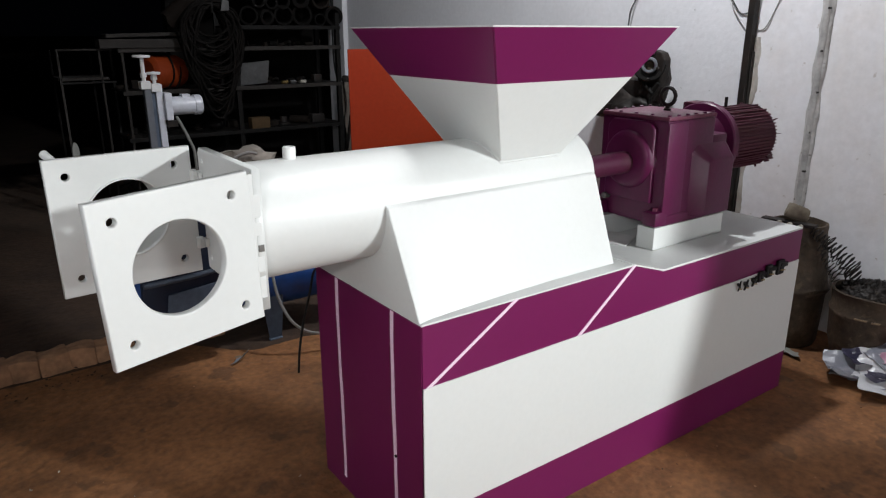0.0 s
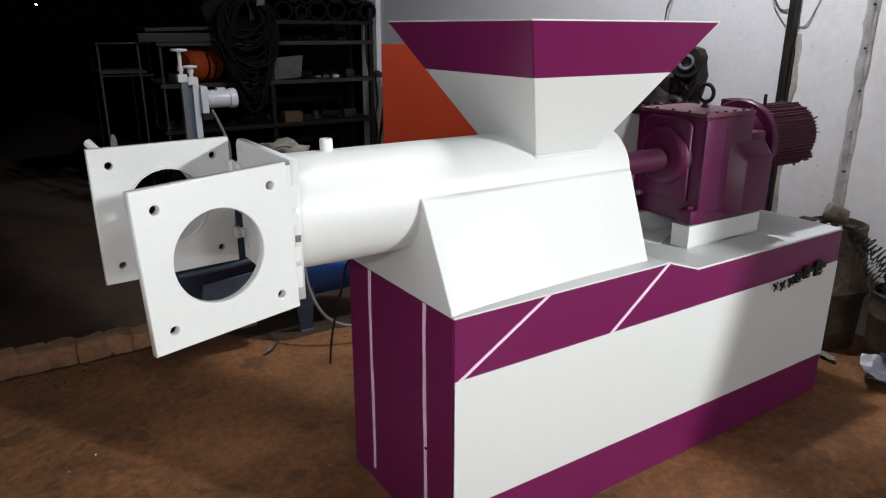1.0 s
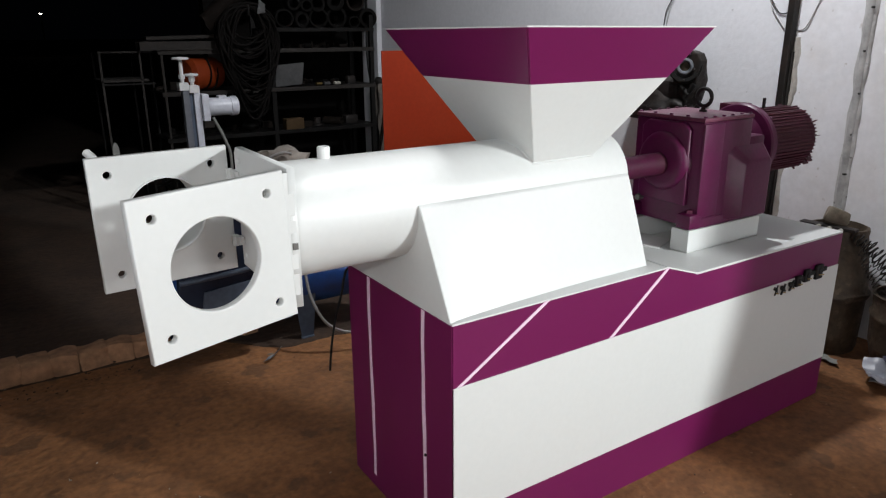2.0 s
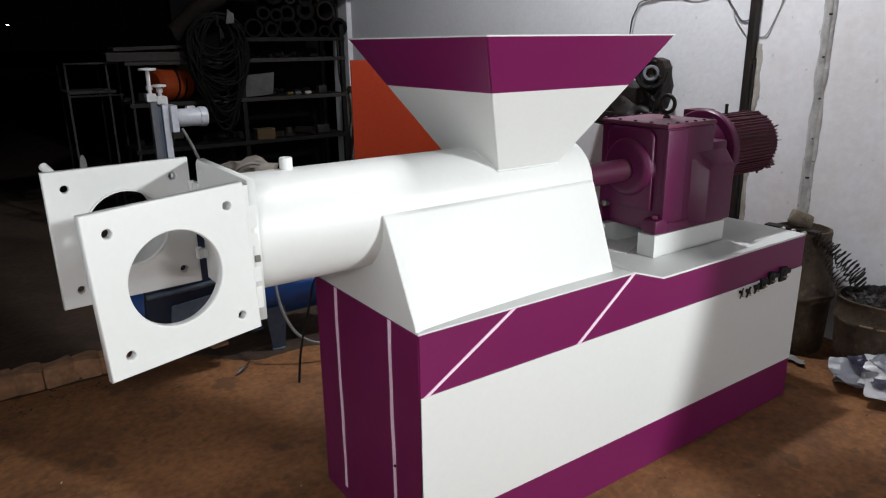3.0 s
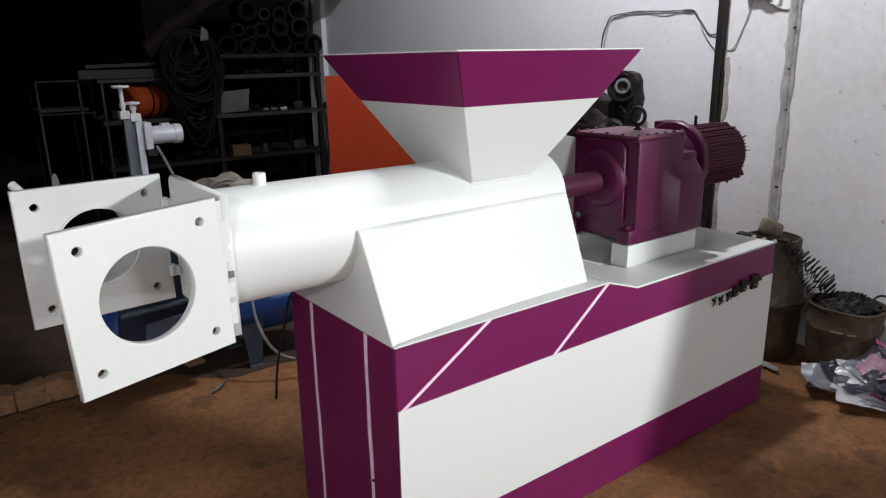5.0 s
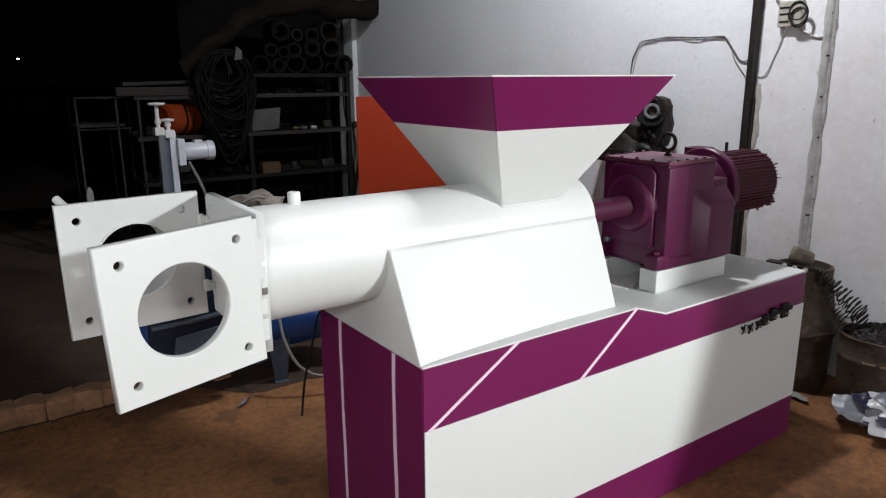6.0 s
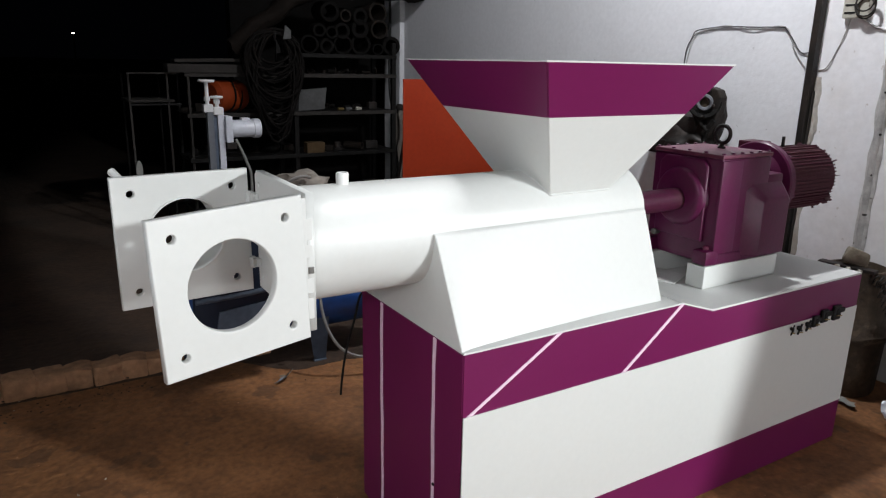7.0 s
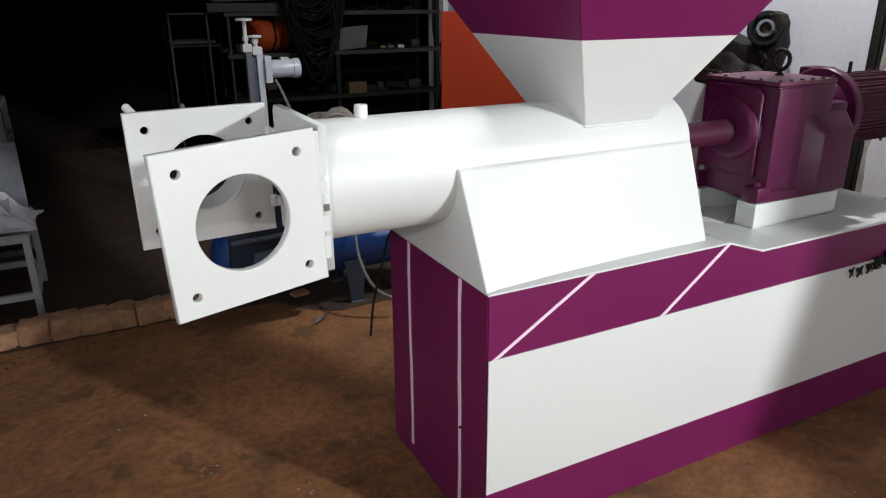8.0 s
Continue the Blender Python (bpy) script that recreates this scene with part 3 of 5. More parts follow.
gear_in = Matrix.Translation(-Vector(gear.location))


def gpart(name, b, mat, parent=None, label="", smooth=None):
    if parent is None:
        bmesh.ops.transform(b, matrix=gear_in, verts=b.verts[:])
        return part(name, b, mat, gear, label, smooth)
    bmesh.ops.transform(b, matrix=gear_in, verts=b.verts[:])
    return part(name, b, mat, parent, label, smooth)


def gearbox():
    for y0 in (0.152, 2 * MY - 0.152 - 0.075):
        gpart("rail", box(1.090, 1.500, y0, y0 + 0.075, 0.7045, 0.785, 0.003), CREAM, None, "cream mounting rail")
    h = box(1.125, 1.395, 0.158, 2 * MY - 0.158, 0.80, 1.155, 0.010)
    house = gpart("housing", h, CAST, None, "purple cast-iron housing", 40)
    gpart("foot", box(1.132, 1.490, 0.154, 2 * MY - 0.154, 0.7855, 0.822, 0.006), CAST, house, "purple cast foot")
    for x in (1.098, 1.45):
        for y in (0.156, 2 * MY - 0.156 - 0.05):
            f = gpart("foot_lug", crumple(box(x - 0.008, x + 0.058, y - 0.005, y + 0.058, 0.7865, 0.840, 0.010), 0.003, 26, x + y), CAST, house, "dusty purple cast lug", 50)
            gpart("bolt", turned([(0, 0), (0.013, 0), (0.013, 0.010), (0.010, 0.012), (0, 0.012)], 6, "Z", None, Matrix.Translation((x + 0.024, y + 0.026, 0.839))), DUSTY, f, "dusty bolt head")
    # swollen side of the casting
    sb = bmesh.new()
    deep = [sb.verts.new((x, 0.160, z)) for x, z in ((1.268, 0.800), (1.488, 0.800), (1.488, 1.046), (1.468, 1.064), (1.300, 1.064), (1.268, 1.040))]
    proud = [sb.verts.new((x, 0.123, z)) for x, z in ((1.335, 0.800), (1.484, 0.800), (1.484, 0.998), (1.470, 1.010), (1.352, 1.010), (1.335, 0.996))]
    sb.faces.new(deep)
    sb.faces.new(proud[::-1])
    for i in range(6):
        sb.faces.new((deep[i], proud[i], proud[(i + 1) % 6], deep[(i + 1) % 6]))
    bmesh.ops.recalc_face_normals(sb, faces=sb.faces[:])
    bmesh.ops.bevel(sb, geom=sb.edges[:], offset=0.007, segments=3, affect="EDGES", profile=0.6)
    gpart("side_swelling", sb, CAST, house, "cast swelling on the housing's side", 40)
    gpart("rear_case", box(1.39, 1.480, 0.158, 2 * MY - 0.158, 0.80, 1.09, 0.012), CAST, house, "rear half of the casting", 40)
    gpart("top_cover", box(1.1235, 1.397, 0.1565, 2 * MY - 0.1565, 1.155, 1.169, 0.004), DUSTY, house, "dusty purple cover plate")
    for i in range(6):
        for y in (0.166, 2 * MY - 0.166):
            gpart("bolt", turned([(0, 0), (0.0065, 0), (0.0065, 0.004), (0.005, 0.005), (0, 0.005)], 6, "Z", None, Matrix.Translation((1.135 + i * 0.0495, y, 1.170))), CAST, house, "painted bolt head")
    for y in (0.235, 0.305, 0.375):
        gpart("bolt", turned([(0, 0), (0.0065, 0), (0.0065, 0.004), (0.005, 0.005), (0, 0.005)], 6, "Z", None, Matrix.Translation((1.132, y, 1.170))), CAST, house, "painted bolt head")
    eye = gpart("eye_bolt", tube([(1.304 + 0.0 * math.cos(a), MY + 0.031 * math.cos(a), 1.220 + 0.031 * math.sin(a)) for a in np.linspace(0, 2 * math.pi, 13)[:-1]], 0.0070, 10, None, True, 3), DARK_STEEL, house, "dark lifting eye", 60)
    gpart("eye_shank", turned([(0, 0), (0.014, 0), (0.014, 0.005), (0.008, 0.008), (0.007, 0.024), (0, 0.024)], 16, "Z", None, Matrix.Translation((1.304, MY, 1.170))), DARK_STEEL, eye, "", 40)
    # output side: raised panel, bearing boss, bolts
    pb = plate([(-0.098, -0.135), (0.098, -0.135), (0.098, 0.118), (0.078, 0.138), (-0.078, 0.138), (-0.098, 0.118)], [], 0.024, 0.006,
               Matrix.Translation((1.119, MY, 1.005)) @ pose(0, 0, 0, 90, 0, 90))
    gpart("bearing_cover", pb, CAST, house, "raised cast bearing cover", 50)
    boss = turned([(0, -0.016), (0.078, -0.016), (0.090, -0.014), (0.098, -0.008), (0.103, 0.001), (0.107, 0.010), (0.112, 0.02), (0, 0.02)], 48, "X", None, Matrix.Translation((1.103, MY, 1.010)))
    gpart("bearing_boss", boss, CAST, house, "round bearing boss", 50)
    gpart("front_column", box(1.1245, 1.232, 0.152, 0.172, 0.824, 1.150, 0.008), CAST, house, "raised cast strip beside the corner", 40)
    gpart("drain_plug", rod((1.125, 0.40, 0.86), (1.095, 0.40, 0.86), 0.012, 8), HOLE_STEEL, house, "bare steel plug")


gearbox()

MZ = 1.034
motor = thing("electric_motor", (1.685, MY, MZ), "purple finned electric motor with ragged fin ends, flanged to the gearbox", "motor")


def motor_parts():
    fl = part("flange", turned([(0, -0.19), (0.10, -0.19), (0.12, -0.165), (0.147, -0.160), (0.152, -0.154), (0.152, -0.130), (0.147, -0.124), (0.125, -0.122), (0.122, -0.10), (0, -0.10)], 48, "X"), CAST, motor, "purple motor flange", 35)
    for k in range(6):
        a = math.radians(60 * k + 15)
        part("bolt", turned([(0, 0), (0.010, 0), (0.010, 0.009), (0, 0.010)], 6, "X", None, Matrix.Translation((-0.123, 0.141 * math.cos(a), 0.141 * math.sin(a)))), CAST, fl, "painted bolt head")
    part("frame", turned([(0, -0.130), (0.1235, -0.130), (0.1235, 0.172), (0.116, 0.182), (0.05, 0.186), (0, 0.186)], 40, "X"), RUSTY_FIN, motor, "rusty purple motor frame", 35)
    rnd = random.Random(4)
    count = 58
    for k in range(count):
        a = 2 * math.pi * k / count
        end = 0.172 + rnd.uniform(-0.006, 0.004)
        f = box(-0.110, end, -0.0028, 0.0028, 0.112, 0.129 + rnd.uniform(-0.003, 0.003), 0.0007, None, Matrix.Rotation(a, 4, "X"))
        if rnd.random() < 0.20:
            # a bent, broken tip
            t = rnd.uniform(-0.012, 0.012)
            box(end - 0.004, end + rnd.uniform(0.006, 0.036), -0.0015 + t * 0.6, 0.0025 + t, 0.119, 0.126 + rnd.uniform(0, 0.014), 0.0006, f, Matrix.Rotation(a, 4, "X"))
        part("fin", f, RUSTY_FIN, motor)
    part("lifting_lug", rod((-0.01, 0, 0.115), (-0.01, 0, 0.165), 0.0065, 10), DARK_STEEL, motor, "dark lifting lug")
    part("terminal_box", box(-0.10, -0.01, 0.05, 0.135, 0.085, 0.142, 0.006), RUSTY_FIN, motor, "purple terminal box", 40)


motor_parts()

# ---- fittings on the white wall ----
post = thing("steel_post", (WX - 0.03, 0.752, 0), "dark rusty steel angle post standing against the wall", "post")
part("angle", box(-0.022, 0.024, -0.017, 0.015, 0, 3.55, 0.002), DARK_STEEL, post)
part("rust_flange", box(0.004, 0.024, -0.026, -0.018, 0, 1.35, 0.002), WOOD, post, "grey plaster smeared edge of the post")

pipe = thing("conduit_pipe", (WX - 0.008, 0.392, 0), "weathered grey conduit pipe clipped to the wall", "pipe")
part("conduit", rod((0, 0, 0), (0, 0, 3.5), 0.018, 16), CONDUIT, pipe, "", 40)
for i in range(14):
    z = 0.22 + 0.19 * i
    part("clip", box(-0.0205, 0.0, -0.012 - 0.006 * (i % 2), -0.002 - 0.005 * (i % 3), z - 0.005, z + 0.004, 0.002), WOOD, pipe, "small dark pipe clip")

def plaster_smear(name, y0, width, z0, z1, thick, seed, mat, label, rag=0.5):
    """A hand-thrown strip of plaster up the wall with ragged edges."""
    b = bmesh.new()
    n = int((z1 - z0) / 0.02)
    rows = []
    for k in range(n + 1):
        z = z0 + (z1 - z0) * k / n
        le = width * (0.5 + rag * noise.noise(Vector((0, z * 9, seed))) + 0.25 * rag * noise.noise(Vector((0, z * 45, seed))))
        ri = width * (0.5 + rag * noise.noise(Vector((4, z * 8, seed))) + 0.25 * rag * noise.noise(Vector((4, z * 40, seed))))
        t = thick * (0.8 + 0.5 * noise.noise(Vector((8, z * 12, seed))))
        rows.append([b.verts.new(p) for p in ((0.004, y0 + le + 0.004, z), (-t * 0.6, y0 + le, z), (-t, y0, z), (-t * 0.6, y0 - ri, z), (0.004, y0 - ri - 0.004, z))])
    for p, q in zip(rows, rows[1:]):
        for i in range(4):
            b.faces.new((p[i], p[i + 1], q[i + 1], q[i]))
    bmesh.ops.recalc_face_normals(b, faces=b.faces[:])
    return part(name, b, mat, None, label, 60)


ps = plaster_smear("plaster", 0.0, 0.050, 0.0, 3.5, 0.012, 2.0, SMEAR, "grey plaster daubed along the pipe", 0.22)
ps.parent = pipe
pr = plaster_smear("plaster", -0.030, 0.034, 0.0, 1.42, 0.010, 7.0, RUSTSTAIN, "rust-stained plaster beside the post", 0.8)
pr.parent, pr.location = post, (0.027, 0, 0)

switch = thing("junction_box", (WX - 0.004, 0.575, 1.745), "aged ivory junction box with a coil of cable", "electrical box")
part("box_body", box(-0.030, 0.0, -0.055, 0.065, -0.055, 0.065, 0.006), IVORY, switch)
for dz in (-0.03, 0.005, 0.035):
    part("slot", box(-0.0325, -0.029, 0.005, 0.055, dz - 0.004, dz + 0.004, 0.001), BLACK, switch, "dark slot in the cover")
for k, r in enumerate((0.042, 0.047, 0.040)):
    part("cable_loop", tube([(-0.036 - 0.007 * k, -0.045 + r * math.cos(a), 0.015 * (k - 1) + r * 1.05 * math.sin(a)) for a in np.linspace(0, 2 * math.pi, 13)[:-1]], 0.0038, 8, None, True, 3), WOOD, switch, "dark dusty cable loop", 60)
part("lead", tube([(-0.035, -0.05, 0.08), (-0.03, 0.0, 0.10), (-0.03, 0.06, 0.09), (-0.015, 0.10, 0.10)], 0.006), BLACK, switch, "black cable", 60)


def wall_wire(name, pts, r, mat, label):
    t = thing(name, (WX - 0.006, pts[0][0], pts[0][1]), label, "cable")
    part("wire", tube([(0 - 0.004 * (i % 2), y - pts[0][0], z - pts[0][1]) for i, (y, z) in enumerate(pts)], r, 6), mat, t, "", 60)
    return t


wall_wire("wall_cable", [(1.56, 1.46), (1.547, 1.56), (1.522, 1.617), (1.495, 1.656), (1.42, 1.669), (1.289, 1.676), (1.113, 1.667), (0.955, 1.662), (0.935, 1.655), (0.88, 1.593), (0.832, 1.535), (0.765, 1.545)], 0.0034, CABLE, "black twin cable tacked along the white wall")
wall_wire("thin_cable", [(1.545, 1.47), (1.52, 1.58), (1.48, 1.645), (1.40, 1.664), (1.289, 1.681), (1.12, 1.655), (0.94, 1.664), (0.87, 1.55), (0.80, 1.46)], 0.0025, CONDUIT, "thin grey cable looped on the white wall")
wall_wire("slack_wire", [(0.61, 1.69), (0.625, 1.62), (0.647, 1.561), (0.683, 1.473), (0.715, 1.454), (0.75, 1.46)], 0.003, CONDUIT, "slack grey wire below the junction box")
wall_wire("bent_hose", [(0.54, 1.69), (0.50, 1.655), (0.44, 1.635), (0.40, 1.64), (0.37, 1.66), (0.365, 1.70), (0.38, 1.73)], 0.006, CONDUIT, "grey flexible hose behind the conduit pipe")

# ---- old casting that stands behind the gearbox ----
cast = thing("pump_casting", (2.38, 1.35, 0), "old dark cast-iron pump casting standing by the wall", "machine part")
part("column", turned([(0, 0), (0.15, 0), (0.15, 0.03), (0.09, 0.06), (0.08, 0.90), (0.11, 0.95), (0, 0.95)], 24), DARK_STEEL, cast, "", 40)
part("pump_body", crumple(merge(lump(0.20, 2.0, 3.1, (0.55, 1.15, 0.62), 0.35, 4), None, Matrix.Translation((0, 0.02, 1.02))), 0.022, 13, 2), DARK_STEEL, cast, "", 60)
ring_turn = Matrix.Translation((-0.07, -0.155, 1.272)) @ pose(0, 0, 0, 0, -78, 30)
part("wheel", turned([(0.026, -0.05), (0.026, 0.0), (0.040, 0.004), (0.046, -0.016), (0.060, -0.016), (0.064, 0.0), (0.082, 0.0), (0.088, -0.006), (0.088, -0.05), (0.026, -0.05)], 36, "Z", None, ring_turn), RACK, cast, "grimy grey cast wheel", 35)
part("hub_plug", turned([(0, -0.046), (0.0255, -0.046), (0.0255, -0.020), (0.012, -0.016), (0, -0.016)], 24, "Z", None, ring_turn), RUST, cast, "rusty plugged bore", 40)
part("hub_ring", turned([(0.026, 0.004), (0.030, 0.010), (0.040, 0.010), (0.044, 0.004), (0.026, 0.004)], 30, "Z", None, ring_turn), DIMP, cast, "worn steel hub ring", 50)
pc = box(-0.06, 0.10, -0.11, 0.30, 0.96, 1.20, 0.03)
bmesh.ops.subdivide_edges(pc, edges=[e for e in pc.edges if e.calc_length() > 0.08], cuts=3, use_grid_fill=True)
for v in pc.verts:
    if v.co.z > 1.05 and v.co.y > 0:
        v.co.z += 0.10 * (v.co.y / 0.3)
part("main_casting", crumple(pc, 0.02, 9, 6), DARK_STEEL, cast, "dark grimy main casting", 50)
part("wheel_bracket", prism([(-0.228, 1.30), (-0.205, 1.340), (-0.15, 1.355), (-0.06, 1.22), (-0.06, 1.00), (-0.13, 1.00), (-0.215, 1.17)], -0.045, 0.02, 0.008), DARK_STEEL, cast, "dark bracket that carries the wheel")
for a0, a1 in (((-0.062, -0.10, 1.19), (-0.075, -0.20, 1.12)), ((-0.062, -0.22, 1.18), (-0.075, -0.17, 1.10)), ((-0.066, -0.17, 1.11), (-0.066, -0.175, 1.03))):
    part("rib", rod(a0, a1, 0.014, 10), RACK, cast, "worn cast rib", 40)
part("side_horn", merge(lump(0.10, 3, 7.7, (0.6, 0.42, 1.35), 0.3), None, Matrix.Translation((0.02, -0.175, 1.20))), DARK_STEEL, cast, "dark cast arm", 60)
part("bracket", box(-0.10, -0.04, 0.06, 0.24, 0.98, 1.05, 0.008), DARK_STEEL, cast)
for k in range(5):
    a = 0.9 + 1.2 * k
    part("stud", rod((-0.085, -0.155 + 0.074 * math.cos(a), 1.272 + 0.074 * math.sin(a)), (-0.105, -0.160 + 0.074 * math.cos(a), 1.272 + 0.074 * math.sin(a)), 0.007, 8), DARK_STEEL, cast, "dark stud")

# ---- orange cabinet ----
cab = thing("orange_screen", (1.055, 2.30, 0), "orange painted sheet-steel panel standing on edge", "panel")
part("sheet", box(0, 0.70, 0.0, 0.006, 0.0, 1.355, 0.002), ORANGE, cab)
for x in (0.03, 0.64):
    part("stiffener", box(x, x + 0.03, 0.007, 0.037, 0.0, 1.33, 0.002), ORANGE, cab, "orange folded stiffener")
    part("strut", rod((x + 0.015, 0.035, 1.1), (x + 0.015, 0.40, 0.0), 0.010, 8), DARK_STEEL, cab, "dark prop strut")

# pillar at the wall's end, with its hanging cable and rag
tagged(part("pillar", box(WX - 0.05, WX + 0.2, 5.085, 5.42, 0, 4.4), WALLM), "grimy whitewashed masonry pillar at the wall's end", "pillar", kind="structure")
drop = thing("hanging_cable", (WX - 0.09, 5.10, 0), "dark cable hanging down the whitewashed pillar", "cable")
part("cable", tube([(0, 0.13, 3.2), (0, 0.12, 2.0), (-0.01, 0.11, 1.5), (-0.03, 0.06, 1.15), (-0.06, -0.06, 0.95), (-0.05, -0.10, 0.55), (-0.03, -0.05, 0.02)], 0.014, 8), BLACK, drop, "", 60)
rag = thing("hanging_sack", (WX - 0.09, 5.0, 0), "dusty brown sack hanging from the pillar", "sack")
rb = bmesh.new()
bmesh.ops.create_grid(rb, x_segments=6, y_segments=20, size=0.5)
for v in rb.verts:
    u, w = v.co.x, v.co.y
    v.co = Vector((0.03 * math.sin(9 * u + 2 * w), u * (0.10 + 0.12 * (0.5 - w)), 0.50 + w * 0.96))
bmesh.ops.solidify(rb, geom=rb.faces[:], thickness=0.012)
part("cloth", crumple(rb, 0.02, 6, 2), CLOTH, rag, "", 80)
part("knot", merge(lump(0.05, 4, 1.0, (0.8, 1, 0.8)), None, Matrix.Translation((0, 0.0, 1.0))), WOOD, rag, "", 60)

# ---- storage rack at the back ----
RY0, RY1 = 4.72, 5.20
rack = thing("storage_rack", (0, RY0, 0), "dark steel storage rack loaded with scrap", "rack")
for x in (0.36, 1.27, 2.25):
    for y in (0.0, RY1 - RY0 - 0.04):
        # Front-left upright in a paler material: its light is put into the colour.
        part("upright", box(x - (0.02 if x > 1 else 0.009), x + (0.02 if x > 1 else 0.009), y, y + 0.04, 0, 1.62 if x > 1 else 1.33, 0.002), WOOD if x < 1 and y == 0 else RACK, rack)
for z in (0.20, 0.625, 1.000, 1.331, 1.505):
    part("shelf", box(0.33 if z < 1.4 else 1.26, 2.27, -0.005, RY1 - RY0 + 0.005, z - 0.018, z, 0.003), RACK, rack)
    # Edge paler on two of the shelves.
    part("front_lip", box(0.33 if z < 1.4 else 1.26, 2.27, -0.014, -0.006, z - 0.032, z + 0.002, 0.002), WOOD if 0.9 < z < 1.4 else RACK, rack, "front edge of the shelf")


def rest(name, place, b, mat, label, category, smooth=None, group=""):
    t = thing(name, place, label, category, group)
    part("body", b, mat, t, "", smooth)
    return t


# carton, yellow board and small scrap on the shelves
q = box(-0.120, 0.120, -0.04, 0.04, 0.0, 0.185, 0.003, None, Matrix.Translation((0, 0, 0.012)) @ pose(0, 0, 0, 0, -5, -18) @ Matrix.Shear("XY", 4, (0.22, 0.0)))
rest("carton", (1.425, RY0 + 0.05, 1.000), q, DULL, "dusty white carton leaning on the shelf", "box")
rest("yellow_board", (1.45, RY0 + 0.06, 0.625), box(-0.085, 0.085, -0.05, 0.05, 0, 0.095, 0.004), YELLOWP, "dusty yellow wooden block on the shelf", "box")
rnd = random.Random(11)


def scrap_shape(kind, s_, r_):
    """One dark old part: a lump, a flanged hub, a stub of pipe, a bracket, a box or a bent rod."""
    if kind == 0:
        return merge(lump(s_ * 0.55, 5, r_.uniform(0, 40), (1.3, 1, 0.8), 0.5, 2), None, Matrix.Translation((0, 0, s_ * 0.38)))
    if kind == 1:
        return turned([(s_ * 0.2, 0), (s_ * 0.6, 0), (s_ * 0.6, s_ * 0.16), (s_ * 0.36, s_ * 0.2), (s_ * 0.32, s_ * 0.7), (s_ * 0.2, s_ * 0.7), (s_ * 0.2, 0)], 16)
    if kind == 2:
        return turned([(s_ * 0.3, -s_), (s_ * 0.4, -s_), (s_ * 0.4, s_), (s_ * 0.3, s_), (s_ * 0.3, -s_)], 16, "X", None, pose(0, 0, s_ * 0.4, 0, 0, r_.uniform(-60, 60)))
    if kind == 3:
        b = box(-s_ * 0.7, s_ * 0.7, -s_ * 0.4, s_ * 0.4, 0, s_ * 0.14, 0.003)
        return box(-s_ * 0.7, -s_ * 0.5, -s_ * 0.4, s_ * 0.4, 0, s_ * 1.1, 0.003, b)
    if kind == 4:
        return crumple(box(-s_ * 0.7, s_ * 0.7, -s_ * 0.5, s_ * 0.5, 0, s_ * r_.uniform(0.6, 1.3), 0.006), 0.008, 9, r_.uniform(0, 9))
    return tube([(-s_ * 1.4, 0, 0.012), (-s_ * 0.3, 0.03, s_ * 0.4), (s_ * 0.5, -0.02, s_ * 0.9), (s_ * 0.9, 0.02, 0.012)], 0.011, 7)


rs = random.Random(52)
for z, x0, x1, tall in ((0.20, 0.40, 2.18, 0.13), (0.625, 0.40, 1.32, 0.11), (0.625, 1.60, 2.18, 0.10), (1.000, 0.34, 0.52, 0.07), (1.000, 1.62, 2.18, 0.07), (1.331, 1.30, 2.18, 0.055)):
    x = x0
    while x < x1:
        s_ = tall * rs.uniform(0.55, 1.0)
        rest("scrap_part", (x, RY0 + rs.uniform(0.12, 0.32), z), scrap_shape(rs.randrange(6), s_, rs), (DIM_BROWN, RACK, DARK_STEEL, DIM_BROWN, DIM_BLACK)[rs.randrange(5)],
             "dark scrap machine part on the shelf", "scrap", 50, "scrap on the rack")
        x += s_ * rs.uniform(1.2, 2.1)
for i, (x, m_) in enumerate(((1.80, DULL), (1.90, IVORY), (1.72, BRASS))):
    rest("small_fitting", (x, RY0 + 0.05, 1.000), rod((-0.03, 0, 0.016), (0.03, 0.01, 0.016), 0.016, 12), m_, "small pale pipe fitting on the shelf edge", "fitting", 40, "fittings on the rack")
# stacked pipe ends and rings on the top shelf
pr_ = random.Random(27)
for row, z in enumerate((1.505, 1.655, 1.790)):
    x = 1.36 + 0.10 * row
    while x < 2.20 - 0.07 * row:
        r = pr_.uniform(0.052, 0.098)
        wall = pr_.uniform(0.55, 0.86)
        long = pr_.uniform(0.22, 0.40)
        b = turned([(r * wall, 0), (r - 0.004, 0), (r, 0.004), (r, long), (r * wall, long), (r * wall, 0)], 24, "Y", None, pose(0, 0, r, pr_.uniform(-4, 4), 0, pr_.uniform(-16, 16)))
        rest("pipe_ring", (x + r, RY0 + 0.04 + pr_.uniform(-0.03, 0.06), z - pr_.uniform(0.0, 0.03) * (row > 0)), b, (DIM_BLACK, DIM_BLACK, DIM_BLACK, DIM_BROWN, DIM_BLACK, DIM_BLACK)[pr_.randrange(6)],
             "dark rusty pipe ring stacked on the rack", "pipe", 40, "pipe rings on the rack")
        x += 2 * r + pr_.uniform(-0.005, 0.012)
roll = thing("tarpaulin_roll", (1.5, RY0 + 0.1, 1.5), "rolled dark tarpaulin lying over the rack", "tarpaulin")
rl = tube([(-0.75, -0.05, 0.02), (-0.45, -0.06, 0.30), (-0.1, -0.08, 0.52), (0.35, -0.10, 0.60), (0.75, -0.12, 0.58), (1.00, -0.14, 0.60), (1.06, -0.10, 0.78)], 0.085, 14)
